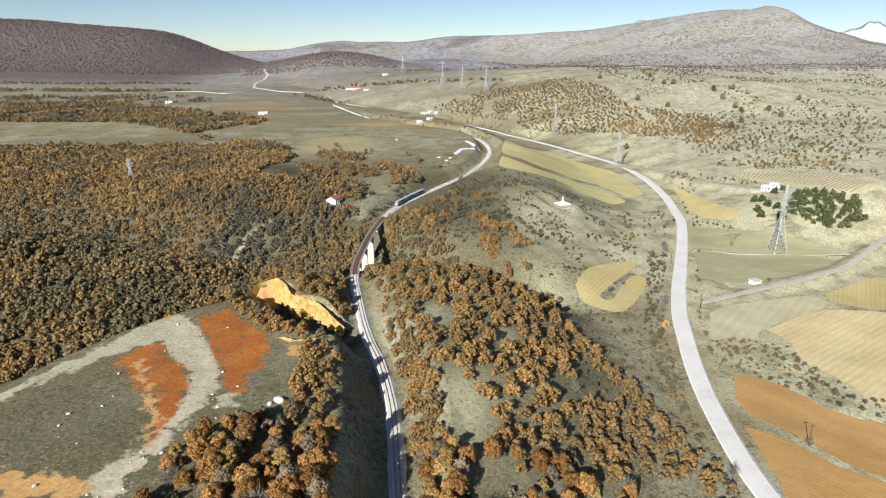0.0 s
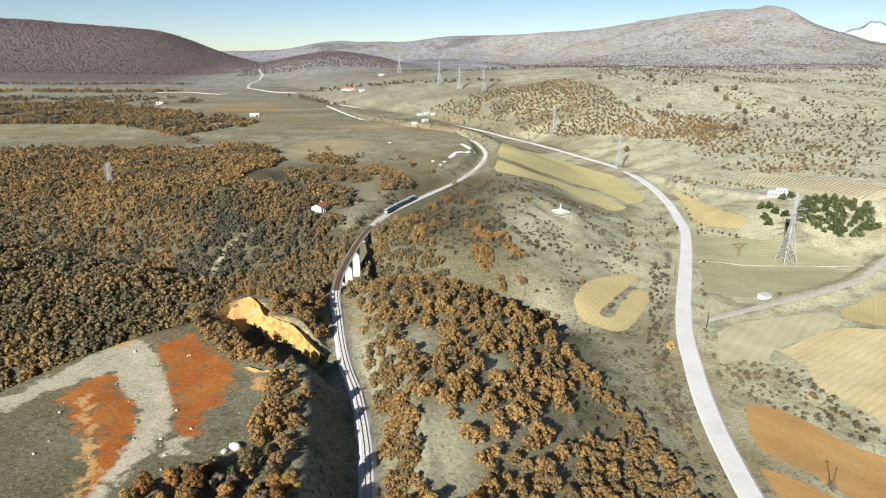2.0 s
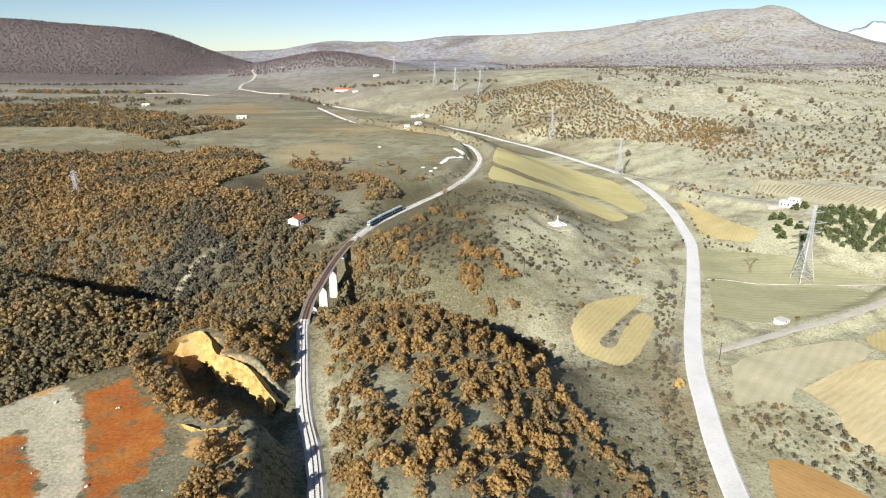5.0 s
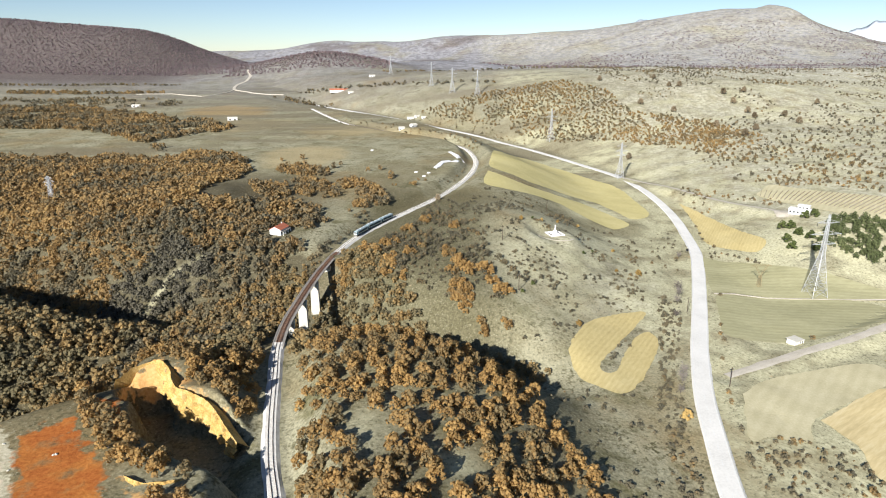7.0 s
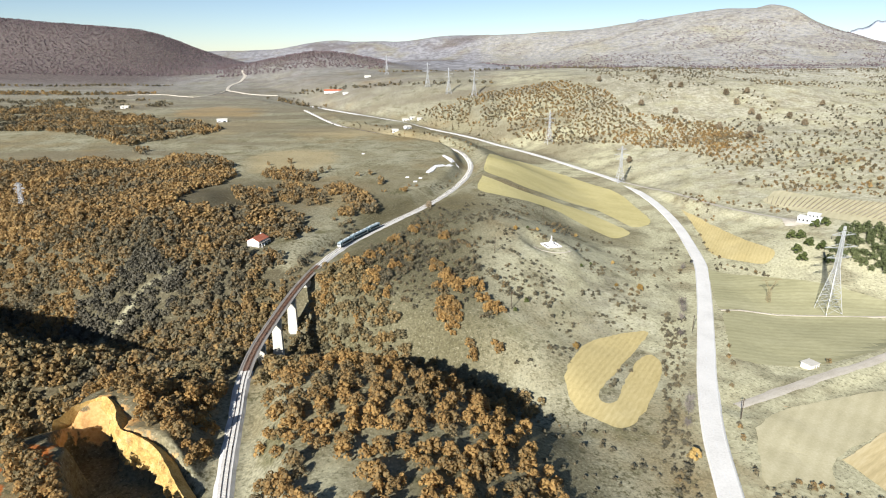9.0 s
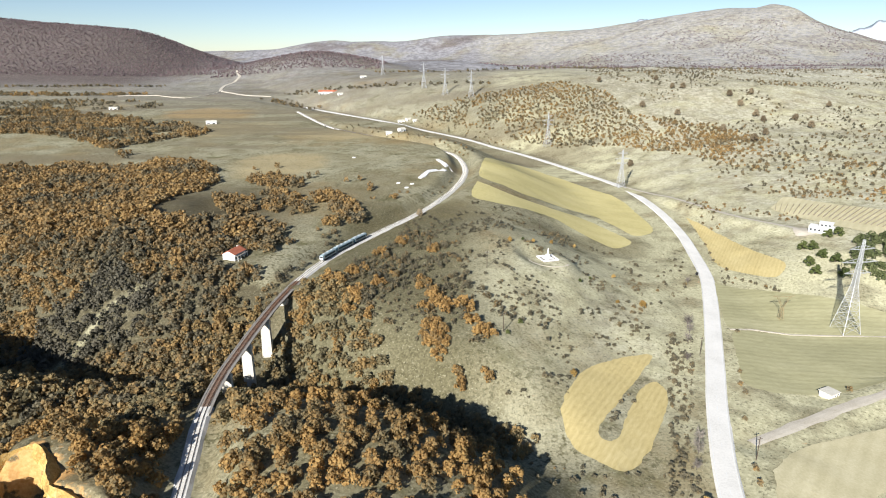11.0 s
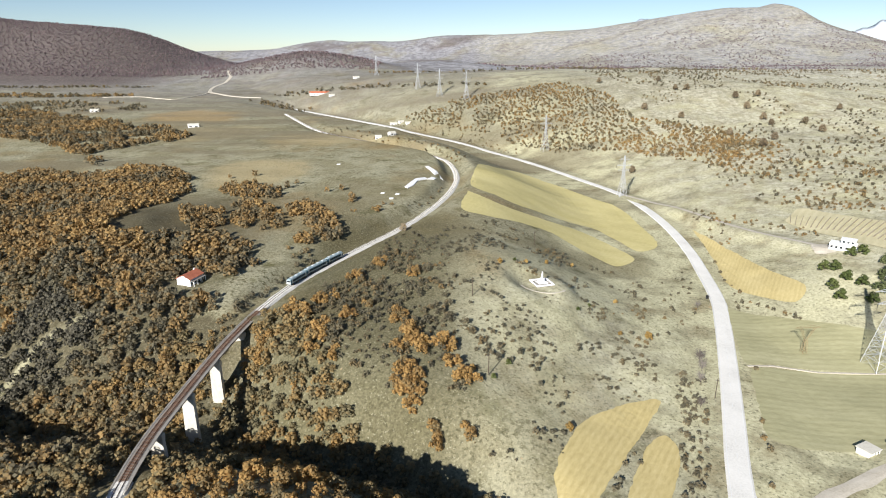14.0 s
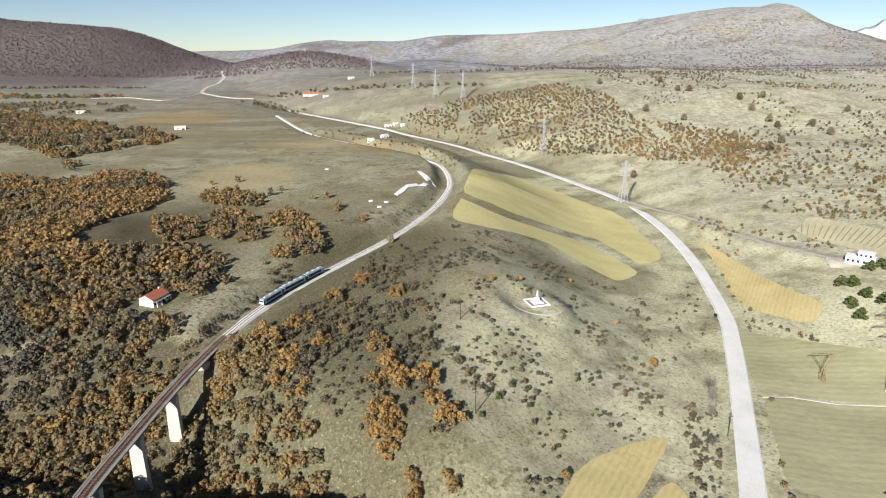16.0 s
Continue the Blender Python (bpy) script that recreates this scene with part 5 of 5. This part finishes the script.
field_hut()


def memorial():
    x, y = 96, 477.3
    z = ground_at(x, y) + 0.25
    m = thing("memorial", x, y, z, 17, "white marble memorial with a pillar on a walled terrace", "memorial")
    part("terrace", box(0, 0, -2.6, 9.8, 9.8, 2.65), DARK_CONCRETE, m, "grey stone terrace")
    for a, b, sx, sy in ((0, -4.7, 10, 0.6), (0, 4.7, 10, 0.6), (-4.7, 0, 0.6, 8.8), (4.7, 0, 0.6, 8.8)):
        part("low_wall", box(a, b, 0.1, sx, sy, 0.75), MARBLE, m, bevel=0.04)
    for k, s in enumerate((5.4, 4.2, 3.0)):
        part("step", box(0.4, 0.6, 0.1 + 0.35 * k, s, s * 0.85, 0.35), MARBLE, m)
    part("plinth", box(0.4, 0.6, 1.15, 1.9, 1.9, 1.5), MARBLE, m, bevel=0.05)
    bm = bmesh.new()
    bmesh.ops.create_cone(bm, cap_ends=True, segments=10, radius1=0.62, radius2=0.34, depth=3.0, matrix=Matrix.Translation((0.4, 0.6, 4.15)))
    bmesh.ops.create_icosphere(bm, subdivisions=2, radius=0.36, matrix=Matrix.Translation((0.4, 0.6, 5.9)))
    part("pillar", bm, MARBLE, m)
    return m


memorial()


def slab(poly, high, material, label, name="concrete_slab"):
    bm = bmesh.new()
    z = [ground_at(*p) for p in poly]
    low = [bm.verts.new((x, y, h - 0.6)) for (x, y), h in zip(poly, z)]
    top = [bm.verts.new((x, y, h + high)) for (x, y), h in zip(poly, z)]
    bm.faces.new(top), bm.faces.new(low[::-1])
    for k in range(len(poly)):
        q = (k + 1) % len(poly)
        bm.faces.new((low[k], low[q], top[q], top[k]))
    bmesh.ops.recalc_face_normals(bm, faces=bm.faces[:])
    bmesh.ops.triangulate(bm, faces=[f for f in bm.faces if len(f.verts) > 4])
    me = bpy.data.meshes.new(name)
    bm.to_mesh(me)
    bm.free()
    me.materials.append(material)
    return tagged(new(name, me), label, "slab")


slab([(15, 672), (19, 680), (22, 698), (30, 706), (28, 712), (20, 706), (16, 692), (12, 676)], 0.7, MARBLE, "white concrete slab on the pasture beside the railway")
slab([(27, 757), (30, 758), (38, 736), (44, 722), (36, 724), (33, 736)], 0.6, MARBLE, "narrow white concrete slab beside the railway curve")
slab([(30, 706), (34, 716), (38, 714), (36, 706)], 0.5, MARBLE, "small white concrete slab beside a larger one")
for x, y in ((2, 640), (-6, 655), (6, 652), (-60, 770), (-40, 905)):
    slab([(x, y), (x + 3, y + 0.6), (x + 3.4, y + 2.4), (x + 0.4, y + 2)], 0.8, MARBLE, "small white stone trough on the pasture", "stone_trough")


# ---- power lines ----
def pylon(x, y, high, turn, label, group="power pylons"):
    z = ground_at(x, y)
    p = thing("power_pylon", x, y, z, turn, label, "pylon", group)
    w, waist, t = high * 0.1, high * 0.52, 0.19

    def half(h):
        return w * (1 - h / waist) + 1.15 * h / waist if h < waist else 1.15 - 0.75 * (h - waist) / (high - waist)
    for a, b in ((-1, -1), (1, -1), (1, 1), (-1, 1)):
        bm = bar((a * w, b * w, -0.5), (a * half(waist), b * half(waist), waist), t * 1.15)
        bar((a * half(waist), b * half(waist), waist), (a * half(high), b * half(high), high), t * 1.2, bm)
        part("leg", bm, GALVANISED, p)
    levels = [0.0]
    while levels[-1] < high - 1.5:
        levels.append(levels[-1] + max(1.5, 0.95 * half(levels[-1])))
    levels[-1] = high
    corners = ((-1, -1), (1, -1), (1, 1), (-1, 1))
    for k in range(4):
        (a, b), (c, d) = corners[k], corners[(k + 1) % 4]
        bm = bmesh.new()
        for lo, hi in zip(levels, levels[1:]):
            p0, p1 = half(lo), half(hi)
            bar((a * p0, b * p0, lo), (c * p1, d * p1, hi), t * 0.65, bm)
            bar((c * p0, d * p0, lo), (a * p1, b * p1, hi), t * 0.65, bm)
            bar((a * p1, b * p1, hi), (c * p1, d * p1, hi), t * 0.65, bm)
        part("bracing", bm, GALVANISED, p)
    for h, reach in ((0.64, 0.15), (0.76, 0.2), (0.9, 0.14)):
        h, reach = h * high, reach * high
        for s in (-1, 1):
            bm = bar((s * half(h), -half(h), h), (s * reach, 0, h + 0.3), t)
            bar((s * half(h), half(h), h), (s * reach, 0, h + 0.3), t, bm)
            bar((s * half(h + 2), 0, h + 2.2), (s * reach, 0, h + 0.3), t, bm)
            for q in (0.33, 0.66):
                u = half(h) + (reach - half(h)) * q
                bar((s * u, -half(h) * (1 - q), h), (s * u, half(h) * (1 - q), h), t * 0.7, bm)
                bar((s * u, 0, h), (s * u, 0, h + 2 * (1 - q)), t * 0.7, bm)
            part("crossarm", bm, GALVANISED, p)
            part("insulator", bar((s * reach, 0, h + 0.2), (s * reach, 0, h - 2.0), 0.18), DARK_GLASS, p)
    return p


pylon(250, 435, 51, 8, "tall galvanised lattice power pylon beside the pine grove")
pylon(178, 981, 46, 20, "tall lattice power pylon on the wooded hill")
pylon(222, 772, 40, 10, "tall lattice power pylon beside the road fork")
pylon(82, 1203, 45, 20, "far-off lattice power pylon")
pylon(38, 1241, 45, 20, "far-off lattice power pylon on the plain")
pylon(-1, 1298, 45, 20, "far-off lattice power pylon on the plain")
pylon(-95, 1500, 40, 20, "far-off lattice power pylon on the plain")
pylon(-290, 560, 20, 10, "slim lattice pylon in a pasture clearing")
RUST = surface("rusty_yellow_steel", [(0.22, 0.17, 0.09), (0.34, 0.28, 0.16)], 2, 0.3, 0.7, 0, metal=0.2)


def forked_pylon(x, y, high, turn, label):
    p = thing("power_pylon", x, y, ground_at(x, y), turn, label, "pylon", "power pylons")
    bm = bmesh.new()
    for a in (-1, 1):
        for b in (-1, 1):
            bar((a * 1.2, b * 1.0, -0.4), (a * 0.6, b * 0.5, high * 0.55), 0.16, bm)
    for k in range(6):
        lo, hi = high * 0.55 * k / 6, high * 0.55 * (k + 1) / 6
        wl, wh = 1.2 - 0.1 * k, 1.1 - 0.1 * k
        for b in (-0.85, 0.85):
            bar((-wl, b * wl * 0.9, lo), (wh, b * wh * 0.9, hi), 0.11, bm), bar((wl, b * wl * 0.9, lo), (-wh, b * wh * 0.9, hi), 0.11, bm)
    part("body", bm, RUST, p)
    for s in (-1, 1):
        bm = bar((s * 0.6, 0, high * 0.55), (s * 4.2, 0, high), 0.2)
        bar((s * 0.2, 0, high * 0.6), (s * 3.2, 0, high), 0.16, bm)
        for q in (0.25, 0.5, 0.75):
            bar((s * (0.6 + 3.6 * q), 0, high * (0.55 + 0.45 * q)), (s * (0.2 + 3.0 * q + 0.4), 0, high * (0.6 + 0.4 * q)), 0.12, bm)
        part("fork", bm, RUST, p)
    bm = bar((-6.5, 0, high), (6.5, 0, high), 0.22)
    bar((-6.5, 0, high), (-3.4, 0, high + 1), 0.14, bm), bar((-3.4, 0, high + 1), (3.4, 0, high + 1), 0.14, bm), bar((3.4, 0, high + 1), (6.5, 0, high), 0.14, bm)
    part("crossarm", bm, RUST, p)
    return p


forked_pylon(222, 448, 14, 5, "forked rusty lattice pole in the sprouting field")


def pole(x, y, turn, high=9.5, lean=0.0):
    p = thing("power_pole", x, y, ground_at(x, y), turn, "dark wooden power pole with a crossarm", "pole", "wooden poles")
    bm = bmesh.new()
    bmesh.ops.create_cone(bm, cap_ends=True, segments=8, radius1=0.2, radius2=0.13, depth=high + 0.6, matrix=Matrix.Rotation(radians(lean), 4, "Y") @ Matrix.Translation((0, 0, high / 2 - 0.3)))
    part("post", bm, TIMBER, p)
    part("crossarm", box(math.sin(radians(lean)) * high, 0, high - 0.9, 2.2, 0.14, 0.16), TIMBER, p)
    for u in (-0.9, 0, 0.9):
        part("insulator", box(u, 0, high - 0.72, 0.12, 0.12, 0.25), GALVANISED, p)
    return p


for x, y, turn in ((74, 213, 20), (139, 198, -10), (148, 324, 15), (62, 392, 30), (160, 405, 20), (58, 447, 30), (104, 560, 30)):
    pole(x, y, turn)


# ---- train ----
def rail_vehicle(k, long, label, cab_front, cab_rear, name):
    """A vehicle whose middle stands at track step k; its length runs along local y."""
    p, s = RAIL_FINE[k], RAIL_SIDE[k]
    t = thing(name, p[0], p[1], p[2] + 0.28, math.degrees(math.atan2(s[1], s[0])), label, "train", "cars of the train")
    a, w = long / 2, 1.42
    bm = bmesh.new()
    ring = [(-w, 0.95), (-w, 2.5), (-w + 0.06, 3.1), (w - 0.06, 3.1), (w, 2.5), (w, 0.95)]
    cuts = [(-a, 0.93), (-a + 0.5, 1.0), (a - 0.5, 1.0), (a, 0.93)]
    loops = [[bm.verts.new((x * q, u, z)) for x, z in ring] for u, q in cuts]
    for lo, hi in zip(loops, loops[1:]):
        for j in range(6):
            bm.faces.new((lo[j], lo[(j + 1) % 6], hi[(j + 1) % 6], hi[j]))
    bm.faces.new(loops[0]), bm.faces.new(loops[-1][::-1])
    bmesh.ops.recalc_face_normals(bm, faces=bm.faces[:])
    part("body", bm, TRAIN_BLUE, t, "deep blue car body")
    bm = bmesh.new()
    arc = [(-w + 0.06, 3.1), (-1.1, 3.5), (-0.5, 3.68), (0.5, 3.68), (1.1, 3.5), (w - 0.06, 3.1)]
    loops = [[bm.verts.new((x, u, z)) for x, z in arc] for u in (-a + 0.25, a - 0.25)]
    for j in range(5):
        bm.faces.new((loops[0][j], loops[0][j + 1], loops[1][j + 1], loops[1][j]))
    bm.faces.new(loops[0][::-1]), bm.faces.new(loops[1])
    bmesh.ops.recalc_face_normals(bm, faces=bm.faces[:])
    part("roof", bm, TRAIN_ROOF, t, "pale blue-grey roof")
    for u in np.arange(-a + 3, a - 2, 4.5):
        part("roof_unit", box(0, u, 3.6, 1.3, 1.9, 0.32), TRAIN_PALE, t, bevel=0.05)
    for x in (-w - 0.01, w + 0.01):
        part("stripe", box(x, 0, 1.25, 0.03, long - 1.1, 0.4), TRAIN_PALE, t, "pale painted stripe")
        for u in np.arange(-a + 2.6, a - 2, 1.75):
            part("window", box(x, u, 1.95, 0.04, 1.25, 0.8), DARK_GLASS, t)
        for u in (-a + 1.4, a - 1.4):
            part("door", box(x, u, 1.0, 0.05, 0.9, 1.95), TRAIN_PALE, t)
    for u in (-a * 0.68, a * 0.68):
        bogie = part("bogie", box(0, u, 0.25, 2.1, 3.0, 0.55), BLACK, t, bevel=0.08)
        for x in (-0.75, 0.75):
            for d in (-0.95, 0.95):
                bm = bmesh.new()
                bmesh.ops.create_cone(bm, cap_ends=True, segments=14, radius1=0.43, radius2=0.43, depth=0.13, matrix=Matrix.Translation((x, u + d, 0.43)) @ Matrix.Rotation(radians(90), 4, "Y"))
                part("wheel", bm, BLACK, bogie)
    part("underframe", box(0, 0, 0.55, 2.3, long * 0.4, 0.42), BLACK, t)
    for end, cab in ((-1, cab_front), (1, cab_rear)):
        if cab:
            part("cab_front", box(0, end * (a + 0.06), 0.9, 2.5, 0.28, 2.2), TRAIN_PALE, t, "pale cab front", 0.06)
            part("windscreen", box(0, end * (a + 0.21), 2.1, 2.1, 0.06, 0.8), DARK_GLASS, t)
            for x in (-0.9, 0.9):
                part("headlight", box(x, end * (a + 0.21), 1.2, 0.3, 0.08, 0.22), GALVANISED, t)
        else:
            part("gangway", box(0, end * (a + 0.25), 0.95, 1.5, 0.5, 2.3), BLACK, t)
    return t


south = int(np.argmin(abs(RAIL_FINE[:, 1] - 477)))
at = south
for long, label, f, r, name in ((15.5, "blue and white diesel railcar with a pale cab", True, False, "railcar"), (19.0, "blue passenger coach with a pale roof", False, False, "coach"), (14.5, "dark blue trailing railcar", False, True, "railcar")):
    rail_vehicle(at + int(long / 2 / 0.7), long, label, f, r, name)
    at += int((long + 0.9) / 0.7)


# ---- car on the road's edge ----
def parked_car(x, y, turn, paint):
    c = thing("car", x, y, ground_at(x, y) + 0.36, turn, "small dark car at the edge of the asphalt road", "car")
    bm = bmesh.new()
    outline = [(-2.1, 0.35), (-2.1, 0.85), (-1.2, 0.98), (-0.6, 1.42), (0.9, 1.45), (1.6, 0.95), (2.1, 0.85), (2.15, 0.35)]
    ends = [[bm.verts.new((q * (0.86 if z < 1.2 else 0.68), u, z)) for u, z in outline] for q in (-1, 1)]
    for k in range(8):
        bm.faces.new((ends[0][k], ends[0][(k + 1) % 8], ends[1][(k + 1) % 8], ends[1][k]))
    bm.faces.new(ends[0][::-1]), bm.faces.new(ends[1])
    bmesh.ops.recalc_face_normals(bm, faces=bm.faces[:])
    part("body", bm, paint, c)
    for q in (-0.78, 0.78):
        part("side_window", box(q, 0.1, 1.0, 0.1, 1.7, 0.34), DARK_GLASS, c)
        for u in (-1.3, 1.35):
            bm = bmesh.new()
            bmesh.ops.create_cone(bm, cap_ends=True, segments=14, radius1=0.32, radius2=0.32, depth=0.2, matrix=Matrix.Translation((q, u, 0.32)) @ Matrix.Rotation(radians(90), 4, "Y"))
            wheel = part("wheel", bm, BLACK, c)
    for q in (-0.6, 0.6):
        part("headlight", box(q, -2.12, 0.62, 0.32, 0.06, 0.16), GALVANISED, c)
    return c


parked_car(201.5, 514, -25, BLACK)

# ---- vines ----
VINE = surface("bare_vines", [(0.24, 0.21, 0.15), (0.36, 0.315, 0.23)], 3, 0.4, 0.95, 0)
for k in range(30):
    s = k / 29
    a = np.array([313, 634]) * (1 - s) + np.array([380, 528]) * s + np.array([8, 4]) * math.sin(math.pi * s)
    b = np.array([301, 612]) * (1 - s) + np.array([344, 507]) * s
    c = curve_of([(*(a + (b - a) * q), ground_at(*(a + (b - a) * q)) + 0.25) for q in (0.04, 0.35, 0.68, 0.97)], 3.0)
    row = ribbon("vine_hedge", c, [(-0.3, 0), (-0.2, 0.8), (0.2, 0.85), (0.3, 0)], VINE, step=0, closed=True, wobble=0.6)
    tagged(row, "bare brown vine hedge on tan terraced soil", "vine hedge", "vine hedges")

# ---- snow peaks beyond the hills ----
SNOW = surface("snow_and_blue_rock", [(0.30, 0.36, 0.44), (0.55, 0.6, 0.66), (0.78, 0.8, 0.82)], 160, 40, 0.9, 0)


def snow_range(a0, a1, low, high, seed):
    verts, faces = [], []
    n = 60
    for i in range(n + 1):
        a = math.radians(a0 + (a1 - a0) * i / n)
        lift = math.sin(math.pi * i / n) ** 0.6
        for k in range(7):
            r = 4700 + 22 * k
            s = k / 6
            z = low + (high - low) * lift * s * (0.72 + 0.5 * float(grain(np.array(i * 0.23), np.array(k * 0.2), seed))) + 10 * float(grain(np.array(i * 0.9), np.array(k * 1.1), seed + 1))
            verts.append((r * math.sin(a), r * math.cos(a), z))
        verts.append((4845 * math.sin(a), 4845 * math.cos(a), low - 40))
    for i in range(n):
        for k in range(7):
            faces.append((i * 8 + k, (i + 1) * 8 + k, (i + 1) * 8 + k + 1, i * 8 + k + 1))
    return tagged(mesh("backdrop", verts, faces, SNOW, smooth=True), "snow-covered mountains far beyond the hills", "mountains", kind="structure")


snow_range(30.5, 38.0, 140, 305, 91)
snow_range(14.5, 22.0, 180, 360, 95)
